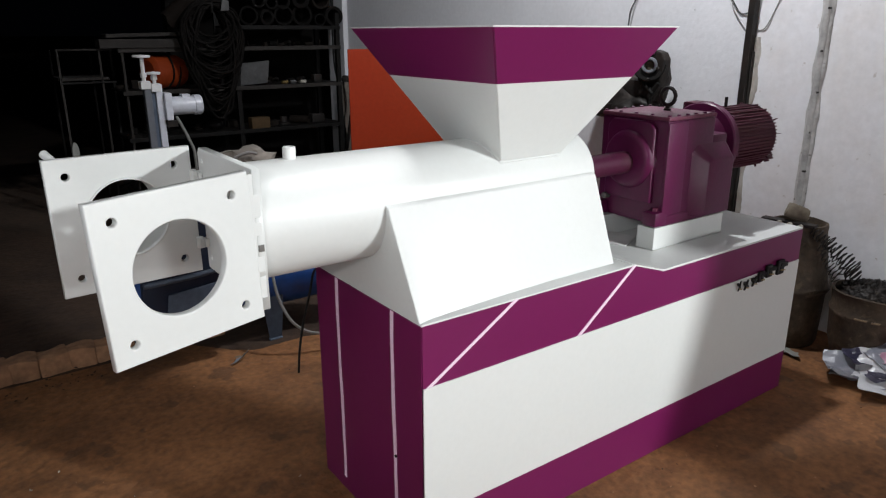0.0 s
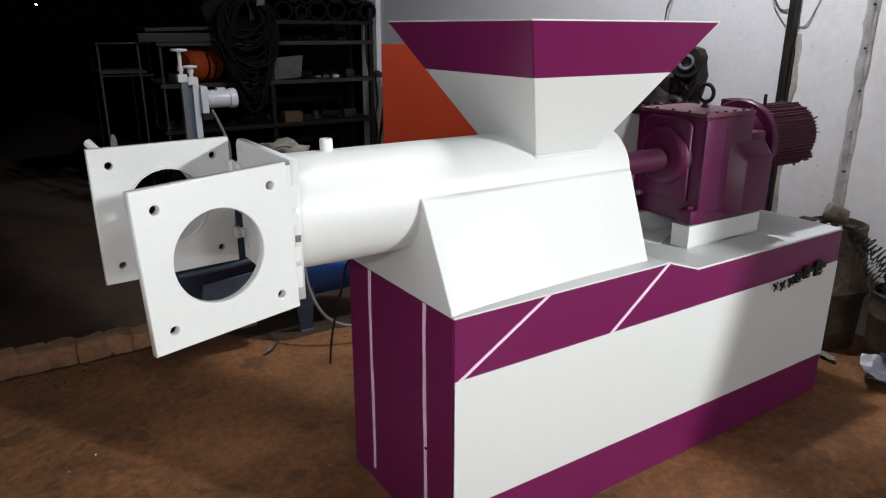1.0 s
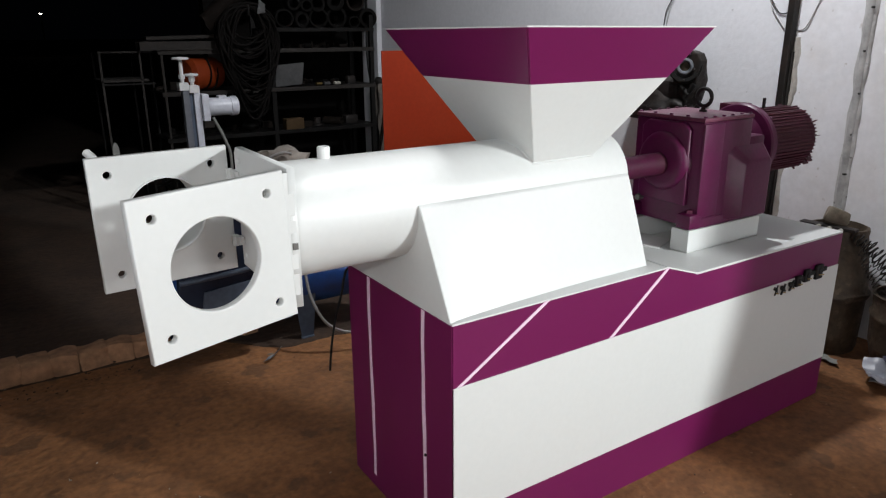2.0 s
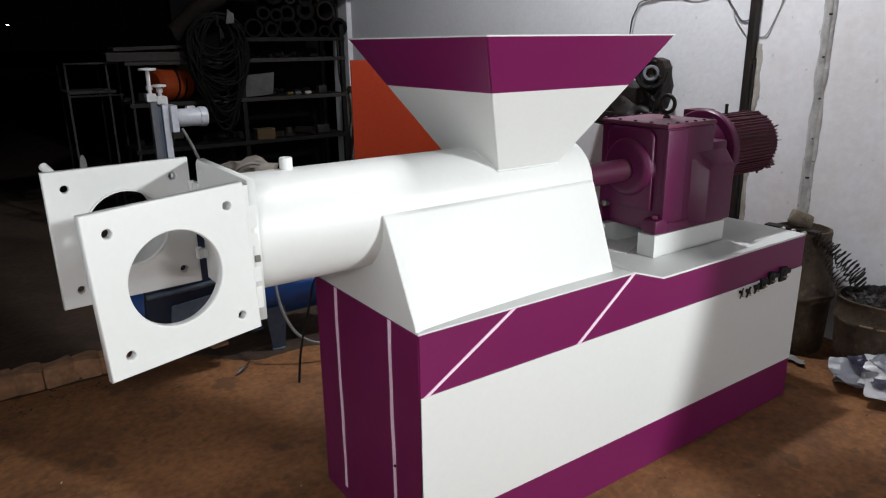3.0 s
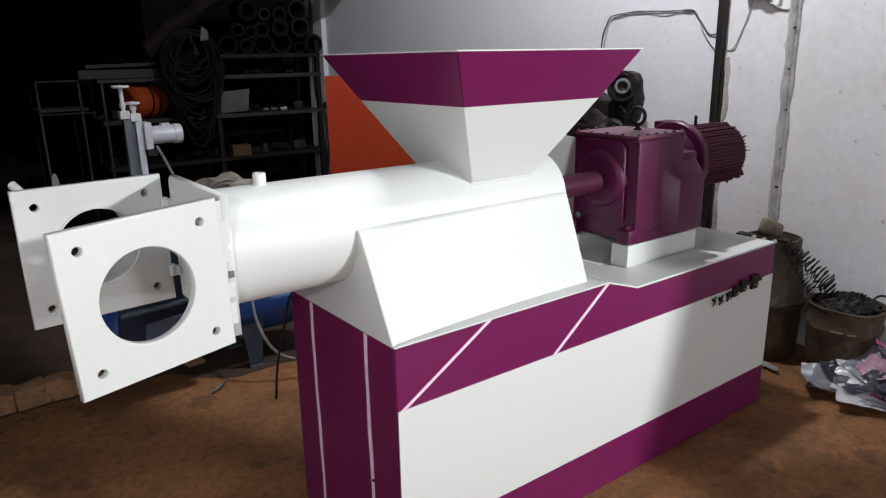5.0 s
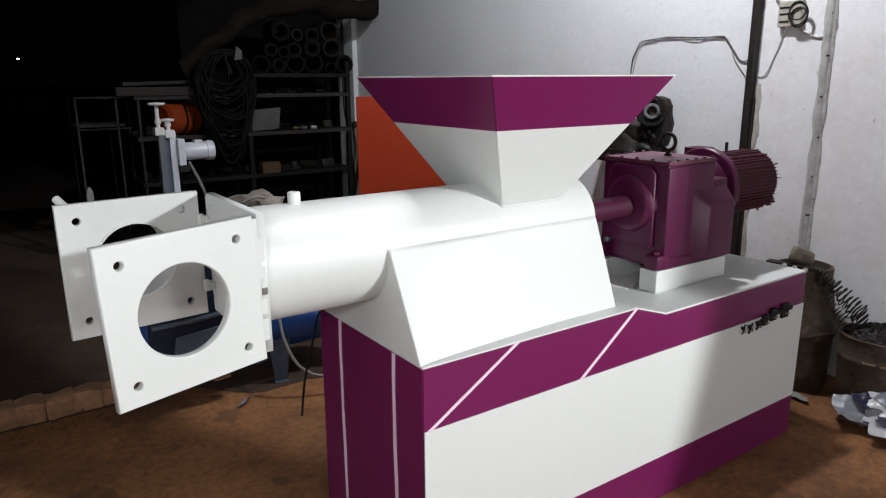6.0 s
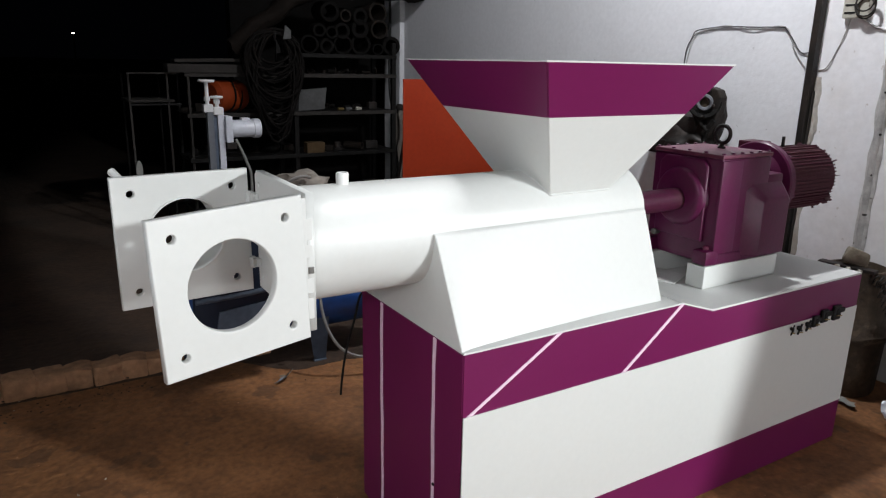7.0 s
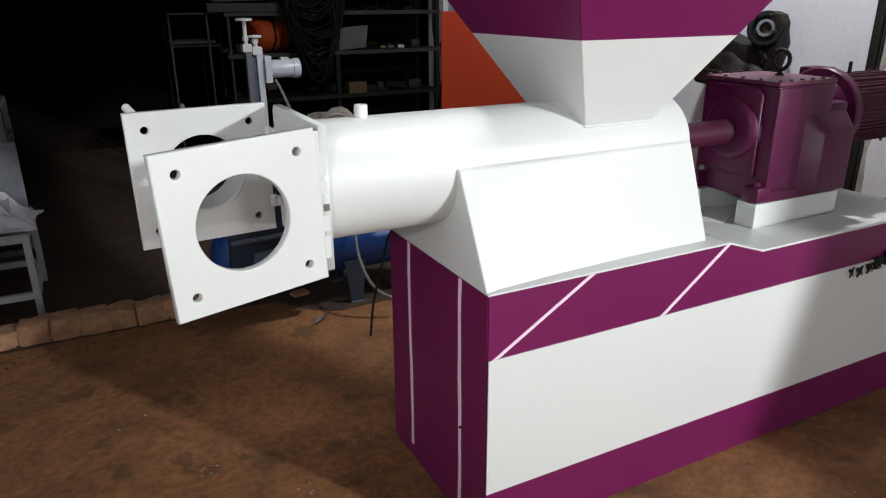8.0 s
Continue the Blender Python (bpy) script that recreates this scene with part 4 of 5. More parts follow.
part("roll", crumple(crumple(rl, 0.045, 4, 4), 0.02, 14, 9), TARP, roll, "", 70)

# bundle of belts hung on the rack's front
belts = thing("belt_bundle", (1.04, RY0 - 0.12, 0), "bundle of black rubber belts hanging on the rack", "belts")
for i in range(34):
    low = 1.42 - 0.020 * i + rnd.uniform(-0.02, 0.02)
    top = 1.68 + rnd.uniform(-0.03, 0.02)
    w, h, cz = 0.12 + 0.12 * math.sin(math.pi * (i + 3) / 38) + rnd.uniform(-0.012, 0.012), (top - low) / 2, (top + low) / 2
    dx, dy, skew = rnd.uniform(-0.025, 0.025), 0.07 * math.sin(2.6 * i), rnd.uniform(-0.05, 0.05)
    pts = [(w * math.cos(a) * (1 + 0.12 * math.sin(a)) + dx + skew * math.sin(a), dy * 0.5 + 0.03 * math.sin(a * 2 + i), cz + h * math.sin(a)) for a in np.linspace(0, 2 * math.pi, 17)[:-1]]
    part("belt", tube(pts, rnd.uniform(0.007, 0.012), 6, None, True, 2), BELT, belts, "", 70)
part("hook", tube([(0, 0.12, 1.66), (0, 0.0, 1.70), (0, -0.06, 1.67), (0, -0.05, 1.60)], 0.012, 8), RACK, belts, "steel hook", 60)
part("tag", crumple(box(-0.13, -0.05, -0.10, -0.085, 1.62, 1.71, 0.004, None, pose(0, 0, 0, 0, 6, 0) @ Matrix.Diagonal((0.8, 1, 1, 1))), 0.03, 24, 3), DULL, belts, "pale torn label")

# orange drum lying on the shelf
drum = thing("orange_drum", (0.70, RY0 + 0.14, 1.000), "orange painted cable drum lying on the shelf", "drum")
part("shell", turned([(0, -0.16), (0.10, -0.16), (0.135, -0.13), (0.135, 0.10), (0.11, 0.15), (0, 0.16)], 32, "X", None, Matrix.Translation((0, 0, 0.135)) @ pose(0, 0, 0, 0, 0, 20)), DRUMP, drum, "", 35)
for k, (dx, tip) in enumerate(((-0.02, 16), (0.05, 24))):
    loop = [(dx + 0.02 * math.sin(2 * a), 0.141 * math.cos(a), 0.135 + 0.141 * math.sin(a)) for a in np.linspace(0, 2 * math.pi, 17)[:-1]]
    lb = tube(loop, 0.008, 6, None, True, 2)
    bmesh.ops.transform(lb, matrix=Matrix.Translation((0, 0, 0.135)) @ pose(0, 0, 0, 0, tip, 24) @ Matrix.Translation((0, 0, -0.135)), verts=lb.verts[:])
    part("rope_loop", lb, BELT, drum, "dark rope looped round the drum", 60)

# bench with planks in front of the rack's end
bench = thing("plank_bench", (0.0, 4.75, 0), "old bench frame stacked with grey planks", "bench")
for x in (-0.09, 0.20):
    for y in (0, 0.4):
        # Rear legs near black, front ones paler: shade held by the material.
        part("leg", box(x - 0.008, x + 0.008, y, y + 0.016, 0, 1.315, 0.002), DIM_BLACK if y else WOOD, bench)
for z in (1.07, 1.316):
    # Upper rail paler, its brightness set by the material as well.
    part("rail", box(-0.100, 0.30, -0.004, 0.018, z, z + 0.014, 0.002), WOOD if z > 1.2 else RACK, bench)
part("bench_shelf", box(-0.10, 0.25, 0.0, 0.43, 1.095, 1.115, 0.002), WOOD, bench)
part("plank", box(0.20, 0.86, -0.06, 0.12, 1.331, 1.40, 0.006), WOOD, bench)
part("plank", box(0.26, 0.80, 0.12, 0.30, 1.334, 1.385, 0.006, None), WOOD, bench)
part("plank", box(0.30, 1.05, -0.03, 0.13, 1.402, 1.43, 0.006, None, pose(0, 0, 0, 0, -1.5, 3)), WOOD, bench)
part("hanging_disc", turned([(0, 0), (0.05, 0), (0.055, 0.01), (0, 0.012)], 20, "Y", None, pose(-0.07, -0.02, 0.55) @ Matrix.Diagonal((0.5, 1, 1.5, 1))), CARD, bench, "pale disc hung on the bench", 40)

# ---- grey drilling head on its column ----
head = thing("drilling_head", (0.40, 3.92, 0), "light grey machine head with two handwheels and a motor", "machine")
part("foot", box(-0.16, 0.16, -0.14, 0.16, 0, 0.06, 0.01), GREYP, head)
for x in (-0.095, -0.020):
    part("column", box(x, x + 0.045, -0.02, 0.04, 0.06, 1.10, 0.004), DIMP if x < -0.05 else GREYP, head)
part("slide", box(-0.049, -0.021, 0.0, 0.03, 0.40, 1.04, 0.003), BLUE_GREY, head, "dark slideway")
for x, z0, z1, r in ((-0.085, 1.10, 1.290, 0.056), (-0.018, 1.08, 1.175, 0.044)):
    part("cap", box(x - 0.03, x + 0.035, -0.03, 0.05, z0 - 0.03, z0 + 0.025, 0.004), WHITEP, head)
    part("spindle", rod((x, 0, z0), (x, 0, z1), 0.014, 12), WHITEP, head)
    part("nut", turned([(0, 0), (0.022, 0), (0.022, 0.03), (0, 0.03)], 6, "Z", None, Matrix.Translation((x, 0, z0 + 0.05))), WHITEP, head)
    w = part("handwheel", turned([(0.0, -0.008), (0.012, -0.010), (r * 0.7, -0.004), (r, -0.008), (r + 0.004, 0), (r, 0.009), (r * 0.7, 0.004), (0.012, 0.012), (0, 0.014)], 28, "Z", None, Matrix.Translation((x, 0, z1))), WHITEP, head, "white handwheel", 40)
part("motor_bracket", box(0.026, 0.075, -0.06, 0.07, 0.85, 1.04, 0.006), GREYP, head)
mb = part("head_motor", turned([(0, 0.07), (0.062, 0.07), (0.065, 0.08), (0.065, 0.235), (0.072, 0.237), (0.072, 0.28), (0.064, 0.29), (0, 0.291)], 32, "X", None, Matrix.Translation((0, 0, 0.945))), GREYP, head, "light grey head motor", 35)
part("terminal_cap", box(0.15, 0.21, -0.03, 0.03, 1.0, 1.025, 0.004), GREYP, mb)
part("flexible_lead", tube([(0.10, -0.02, 0.87), (0.13, -0.03, 0.80), (0.17, -0.03, 0.70), (0.20, -0.03, 0.58), (0.20, 0.02, 0.30), (0.14, 0.05, 0.08)], 0.011, 8), CARD, head, "pale flexible lead", 60)
part("small_bracket", box(0.03, 0.10, -0.05, 0.0, 0.80, 0.845, 0.004), DARK_STEEL, head)

# ---- blue compressor behind the machine ----
comp = thing("air_compressor", (0.15, 1.86, 0), "blue air compressor with a horizontal tank and belt guard", "compressor")
TZ = 0.285
part("tank", turned([(0, -0.52), (0.06, -0.515), (0.115, -0.49), (0.148, -0.44), (0.152, -0.40), (0.152, 0.45), (0.148, 0.49), (0.115, 0.54), (0.06, 0.565), (0, 0.57)], 40, "X", None, Matrix.Translation((0, 0, TZ))), BLUE, comp, "blue painted air tank", 40)
# Left leg coloured dark to stand in for shade under the tank.
for x, side, mat in ((0.125, -1, BLUE_GREY), (0.125, 1, BLUE_GREY), (-0.43, 1, NAVY)):
    lg = bmesh.new()
    y = 0.15 * side
    v = [lg.verts.new(p) for p in ((x - 0.055, y, TZ - 0.06), (x + 0.055, y, TZ - 0.06), (x + 0.03, y * 1.03, 0.0), (x - 0.03, y * 1.03, 0.0))]
    lg.faces.new(v)
    bmesh.ops.solidify(lg, geom=lg.faces[:], thickness=0.012)
    f = part("leg", lg, mat, comp, "faded blue-grey leg plate" if mat is BLUE_GREY else "dark navy leg plate")
    part("foot", box(x - 0.032, x + 0.032, y - 0.014, y + 0.014, -0.008, 0.010, 0.003), mat, f)
part("saddle_plate", box(-0.46, 0.28, -0.15, 0.15, TZ + 0.135, TZ + 0.152, 0.003), BLUE_GREY, comp)
gd = plate([(-0.47, -0.28), (-0.10, -0.26), (-0.05, -0.18), (-0.06, 0.02), (-0.085, 0.26), (-0.12, 0.30), (-0.36, 0.24), (-0.45, 0.10)], [], 0.04, 0.008, pose(0, -0.185, TZ + 0.152, 90, 0, 0))
part("belt_guard", gd, NAVY, comp, "dark navy belt guard", 50)
part("guard_window", plate([(-0.38, -0.20), (-0.16, -0.19), (-0.12, -0.13), (-0.14, -0.06), (-0.36, -0.08)], [], 0.012, 0.003, pose(0, -0.212, TZ + 0.152, 90, 0, 0)), BLUE_GREY, comp, "faded inset of the guard", 50)
part("guard_frame", tube([(-0.46, -0.215, TZ + 0.135), (-0.16, -0.215, TZ + 0.150), (-0.06, -0.215, TZ + 0.20), (-0.035, -0.215, TZ + 0.30), (-0.030, -0.215, TZ + 0.46)], 0.012, 8), BLUE_GREY, comp, "pale steel guard frame", 60)
part("pump_block", box(0.06, 0.28, -0.09, 0.09, TZ + 0.152, 0.80, 0.012), DARK_STEEL, comp)
for i in range(7):
    part("cooling_fin", box(0.04, 0.30, -0.11, 0.11, 0.58 + 0.028 * i, 0.586 + 0.028 * i, 0.001), RACK, comp)
cl = lump(0.15, 3.2, 9.0, (0.95, 0.8, 0.55), 0.45)
for v in cl.verts:
    if v.co.z < -0.055:
        v.co.z = -0.055
cloth = rest("dust_cloth", (0.235, 1.82, 0.80), merge(cl, None, Matrix.Translation((0, 0, 0.056))), CLOTH, "dusty grey sackcloth thrown over the compressor pump", "cloth", 70)
part("air_hose", tube([(0.02, -0.12, 0.80), (0.00, -0.14, 0.90), (0.06, -0.15, 0.93), (0.11, -0.13, 0.92)], 0.007, 8), HOSE, comp, "pale air hose", 60)

coil = thing("pale_hose", (0.28, 1.50, 0), "cloudy plastic hose looping down to the floor", "hose")
part("hose", tube([(0.02, 0.20, 0.50), (-0.03, 0.12, 0.38), (-0.03, 0.05, 0.25), (0.02, 0.0, 0.14), (0.12, -0.04, 0.09), (0.26, -0.05, 0.10), (0.4, 0.0, 0.04), (0.55, 0.05, 0.012)], 0.0075, 8), HOSE, coil, "", 60)
part("supply_cable", tube([(0.05, 0.59, 0.735), (0.035, 0.63, 0.725), (0.021, 0.66, 0.700), (0.002, 0.66, 0.63), (-0.030, 0.66, 0.52), (-0.046, 0.66, 0.44), (-0.055, 0.66, 0.36)], 0.0040, 8), BLACK, machine, "stiff black supply cable", 60)

# ---- scrap on the floor ----
chip = thing("metal_scrap", (0.048, 1.582, 0), "bent dark sheet-metal offcut on the floor", "scrap")
sc = bmesh.new()
bmesh.ops.create_grid(sc, x_segments=4, y_segments=3, size=0.5)
for v in sc.verts:
    u, w = v.co.x, v.co.y
    v.co = Vector((u * 0.075 + w * 0.04, w * 0.04 + u * 0.03, 0.006 + 0.03 * max(0, u) ** 1.5 * 2 + 0.012 * abs(w)))
bmesh.ops.solidify(sc, geom=sc.faces[:], thickness=0.003)
part("sheet", sc, DIMP, chip)
part("bright_tip", merge(lump(0.011, 5, 1, (1.3, 0.6, 0.22)), None, Matrix.Translation((0.0, 0.03, 0.009))), STONE, chip, "bright torn tip", 60)


def scatter(name, count, area, size, mat, label, seed):
    r = random.Random(seed)
    b = bmesh.new()
    for _ in range(count):
        x, y = r.uniform(area[0], area[1]), r.uniform(area[2], area[3])
        if -0.06 < x < 1.9 and -0.06 < y < 0.66:
            continue
        s = size * r.uniform(0.4, 1.3)
        m = pose(x, y, s * 0.15, r.uniform(-25, 25), r.uniform(-25, 25), r.uniform(0, 360)) @ Matrix.Diagonal((s, s * r.uniform(0.3, 0.9), s * 0.35, 1))
        t = bmesh.new()
        bmesh.ops.create_icosphere(t, subdivisions=1, radius=1)
        merge(t, b, m)
    return tagged(part(name, b, mat), label, "debris", kind="stuff")


scatter("gravel", 150, (-1.6, 2.4, -0.9, 1.9), 0.0042, BRICKM, "small stones and crumbs on the earth floor", 5)
scatter("dark_crumbs", 110, (-1.6, 2.4, -0.9, 1.9), 0.0048, SOIL, "dark oily crumbs on the earth floor", 6)
def shavings():
    # small curled bright offcuts lying in a few loose clusters
    r = random.Random(8)
    b = bmesh.new()
    for cx, cy, spread, count in ((-0.585, 0.69, 0.035, 9), (-0.37, 0.44, 0.035, 7), (-1.04, 1.90, 0.07, 3), (-0.11, 0.64, 0.03, 1), (-0.9, 1.1, 0.25, 3)):
        for _ in range(count):
            x, y, s = r.gauss(cx, spread), r.gauss(cy, spread), r.uniform(0.002, 0.0045)
            turn = r.uniform(0, 6.28)
            pts = [(x + s * (k - 1.5) * math.cos(turn + 0.35 * k), y + s * (k - 1.5) * math.sin(turn + 0.35 * k), 0.004 + 0.4 * s * abs(k - 1.5)) for k in range(4)]
            tube(pts, r.uniform(0.0010, 0.0020), 5, b, False, 2)
    return tagged(part("metal_shavings", b, SHAVING, None, "", 60), "bright metal shavings on the earth floor", "debris", kind="stuff")


shavings()
scatter("leaf_litter", 130, (-2.1, -0.5, 1.74, 1.96), 0.007, SOIL, "dark litter and crumbs along the brick edging", 14)

# ---- drums and rubbish by the wall ----


da = thing("rusty_drum", (2.34, 0.268, 0), "rusty brown steel drum standing by the wall", "drum")
part("shell", crumple(turned([(0, 0), (0.140, 0), (0.147, 0.02), (0.150, 0.255), (0.160, 0.272), (0.166, 0.282), (0.166, 0.294), (0.156, 0.304), (0.144, 0.40), (0.124, 0.55), (0.126, 0.575), (0.122, 0.588), (0.110, 0.588), (0.104, 0.55), (0, 0.54)], 40), 0.010, 8, 1), RUST, da, "", 45)
bar = thing("flat_bar", (2.25, 0.272, 0.590), "dark flat steel bar with bright bolt ends across the drum", "bar")
part("bar", box(-0.02, 0.03, -0.115, 0.125, 0.0, 0.014, 0.002, None, pose(0, 0, 0, 0, 0, 8)), DARK_STEEL, bar)
for dy in (-0.02, 0.03, -0.07):
    part("bolt_end", rod((-0.026, dy, 0.008), (-0.045, dy, 0.008), 0.010, 10), IVORY, bar, "bright bolt end")
st = rest("stone", (2.29, 0.272, 0.605), merge(crumple(box(-0.040, 0.040, -0.052, 0.052, 0, 0.072, 0.018), 0.018, 12, 4), None, pose(0, 0, 0, 14, 8, 34)), STONE, "broken pale brick lying on the drum", "stone", 60)

db = thing("scrap_tub", (2.36, -0.085, 0), "rusty round tub full of scrap swarf", "tub")
part("shell", crumple(turned([(0, 0), (0.10, 0), (0.122, 0.03), (0.146, 0.12), (0.151, 0.225), (0.158, 0.240), (0.158, 0.252), (0.149, 0.266), (0.155, 0.325), (0.160, 0.338), (0.147, 0.340), (0.140, 0.30), (0, 0.29)], 44), 0.012, 7, 3), RUST, db, "", 45)
part("ring_handle", tube([(0.02 + 0.02 * math.sin(a), -0.130 + 0.034 * math.cos(a), 0.372 + 0.030 * math.sin(a)) for a in np.linspace(0, 2 * math.pi, 11)[:-1]], 0.005, 8, None, True, 3), DARK_STEEL, db, "dark ring handle", 60)
# Hoop's highlight painted as two short pale arcs on one side.
for lo, hi, z in ((184, 204, 0.250), (208, 222, 0.246)):
    part("worn_mark", tube([(0.159 * math.cos(radians(d)), 0.159 * math.sin(radians(d)), z) for d in range(lo, hi + 1, 6)], 0.0045, 6), HOOP_GLINT, db, "pale glint drawn along the hoop", 60)


def swarf_line(line, turns, r0, r1, seed, wire, flat=0.8):
    """A springy curl of swarf wound loosely about a sagging line."""
    rr = random.Random(seed)
    p = [Vector(v) for v in line]
    pts, ph = [], rr.uniform(0, 6)
    n = turns * 10
    for k in range(n):
        u = k / (n - 1) * (len(p) - 1)
        i = min(int(u), len(p) - 2)
        c = p[i].lerp(p[i + 1], u - i)
        a = 2 * math.pi * k / 10 + ph + 0.5 * math.sin(0.31 * k + seed)
        r = (r0 + (r1 - r0) * k / n) * (1 + 0.22 * math.sin(0.23 * k + seed) + rr.uniform(-0.06, 0.06))
        j = Vector((rr.uniform(-1, 1), rr.uniform(-1, 1), rr.uniform(-1, 1))) * 0.0025
        pts.append(c + j + Vector((r * 0.8 * math.cos(a), -0.60 * r * math.sin(a) * flat, 0.80 * r * math.sin(a))))
    return tube(pts, wire, 5, None, False, 1)


sp = thing("coil_spring", (0, 0, 0), "long dark coil of steel swarf draped from drum to tub", "swarf")
part("coil", swarf_line([(2.27, 0.175, 0.578), (2.28, 0.095, 0.535), (2.30, 0.02, 0.470), (2.33, -0.02, 0.405)], 15, 0.022, 0.044, 3, 0.0032), DARK_STEEL, sp, "", 60)
part("coil", swarf_line([(2.30, 0.150, 0.560), (2.31, 0.080, 0.490), (2.32, 0.02, 0.420), (2.35, -0.03, 0.365)], 13, 0.018, 0.040, 8, 0.0026), DARK_STEEL, sp, "", 60)
part("coil", swarf_line([(2.25, 0.120, 0.520), (2.26, 0.075, 0.440), (2.28, 0.030, 0.385)], 9, 0.014, 0.030, 14, 0.0022), DARK_STEEL, sp, "", 60)
for j in range(9):
    a, b_ = 0.7 * j, 0.7 * j + 2.2
    t = thing("swarf_curl", (0, 0, 0), "tangled dark steel swarf heaped in the tub", "swarf", "swarf in the tub")
    part("curl", swarf_line([(2.36 + 0.09 * math.cos(a), -0.085 + 0.09 * math.sin(a), 0.352), (2.36 + 0.03 * math.cos(a + 1), -0.085 + 0.04 * math.sin(a), 0.378),
                             (2.36 + 0.08 * math.cos(b_), -0.085 + 0.09 * math.sin(b_), 0.355)], 9, 0.016, 0.024, 30 + j, 0.0020), DARK_STEEL, t, "", 60)
hp = lump(0.140, 9, 5.5, (0.95, 0.95, 0.50), 0.22, 5)
crumple(hp, 0.012, 60, 2)
heap = rest("swarf_heap", (2.36, -0.085, 0.30), merge(hp, None, Matrix.Translation((0, 0, 0.008))), DARK_STEEL, "dark heap of fine swarf in the tub", "swarf", 179)


def sheet_heap(name, place, sx, sy, high, mat, label, seed, thick=0.002):
    """A crumpled sheet: flat facets between sharp folds, low at its edges."""
    r = random.Random(seed)
    folds = [(r.uniform(0, math.pi), r.uniform(1.6, 7.0), r.random(), r.uniform(0.4, 1.3)) for _ in range(9)]
    total = sum(f[3] / f[1] for f in folds)
    b = bmesh.new()
    bmesh.ops.create_grid(b, x_segments=44, y_segments=36, size=0.5)
    for v in b.verts:
        u, w = v.co.x, v.co.y
        bend = 0.10 * noise.noise(Vector((u * 3, w * 3, seed)))
        f = 0
        for turn, freq, shift, weight in folds:
            t = ((u + bend) * math.cos(turn) + (w - bend) * math.sin(turn)) * freq + shift
            f += weight / freq * abs(2 * (t - math.floor(t)) - 1)
        edge = min(1, 5 * (0.5 - abs(u)) + 0.1, 5 * (0.5 - abs(w)) + 0.1)
        e = 1 + 0.30 * noise.noise(Vector((u * 3, w * 3, seed + 9)))
        q = Vector((u * 5, w * 5, seed))
        v.co = Vector((u * sx * e + 0.02 * noise.noise(q), w * sy * e + 0.02 * noise.noise(q + Vector((5, 5, 5))),
                       0.006 + edge * (1.6 * high * max(0, f / total - 0.25) + 0.012 * noise.noise(q * 2.5) + 0.012)))
    bmesh.ops.solidify(b, geom=b.faces[:], thickness=-thick)
    t = thing(name, place, label, "plastic sheet")
    part("sheet", b, mat, t, "", 16)
    return t


def fold(parent, place, turn, tip, sx, sy, mat, seed, label=""):
    """One crumpled flap of a heap: a thin sheet with a few sharp creases."""
    r = random.Random(seed)
    lines = [(r.uniform(0, math.pi), r.uniform(0.7, 2.2), r.random()) for _ in range(4)]
    b = bmesh.new()
    bmesh.ops.create_grid(b, x_segments=22, y_segments=18, size=0.5)
    for v in b.verts:
        u, w = v.co.x, v.co.y
        f = 0
        for ang, freq, shift in lines:
            t = (u * math.cos(ang) + w * math.sin(ang)) * freq + shift
            f += abs(2 * (t - math.floor(t)) - 1) / freq
        q = Vector((u * 4, w * 4, seed))
        e = 1 + 0.30 * noise.noise(Vector((u * 1.2, w * 1.2, seed + 9)))
        v.co = Vector((u * sx * e, w * sy * e, 0.022 * f + 0.006 * noise.noise(q * 2)))
    bmesh.ops.transform(b, matrix=Matrix.Translation(place) @ pose(0, 0, 0, tip[0], tip[1], turn), verts=b.verts[:])
    for v in b.verts:
        v.co.z = max(v.co.z, 0.004 + 0.003 * noise.noise(v.co * 30))
    bmesh.ops.solidify(b, geom=b.faces[:], thickness=-0.0015)
    return part("fold", b, mat, parent, label, 20)


heap_a = thing("plastic_sheet", (2.17, -0.22, 0), "crumpled printed white plastic sheeting heaped on the floor", "plastic sheet")
fold(heap_a, (0.02, -0.03, 0.004), 12, (0, 6), 0.22, 0.34, GREY_FILM, 3, "grey-blue plastic film")
fold(heap_a, (-0.03, 0.06, 0.025), 25, (4, -14), 0.15, 0.22, GREY_FILM, 8, "grey-blue plastic film")
fold(heap_a, (-0.02, -0.10, 0.022), 30, (6, -14), 0.17, 0.28, WHITE_FILM, 5, "white plastic film")
fold(heap_a, (0.035, 0.05, 0.060), 55, (10, -14), 0.10, 0.16, PRINT_FILM, 11, "dark printed patch of film")
fold(heap_a, (0.03, -0.06, 0.070), 18, (-6, -24), 0.17, 0.26, WHITE_FILM, 14, "white plastic film")
fold(heap_a, (-0.045, -0.09, 0.045), 28, (4, -12), 0.035, 0.20, PRINT_FILM, 17, "dark printed patch of film")
fold(heap_a, (0.09, -0.02, 0.105), -30, (12, -32), 0.15, 0.18, GREY_FILM, 21, "grey-blue plastic film")
fold(heap_a, (-0.05, -0.20, 0.020), 15, (12, 4), 0.08, 0.12, PRINT_FILM, 27, "dark printed patch of film")
heap_b = thing("pink_bag", (2.30, -0.36, 0), "crumpled pink and white plastic bag on the floor", "plastic bag")
fold(heap_b, (-0.02, 0.0, 0.03), 20, (0, -10), 0.26, 0.24, PINKP, 31)
fold(heap_b, (-0.04, 0.09, 0.12), -10, (-10, -30), 0.16, 0.18, PINK_FILM, 34, "pale pink plastic film")
fold(heap_b, (0.00, 0.02, 0.16), 40, (12, -20), 0.16, 0.16, PINKP, 37)
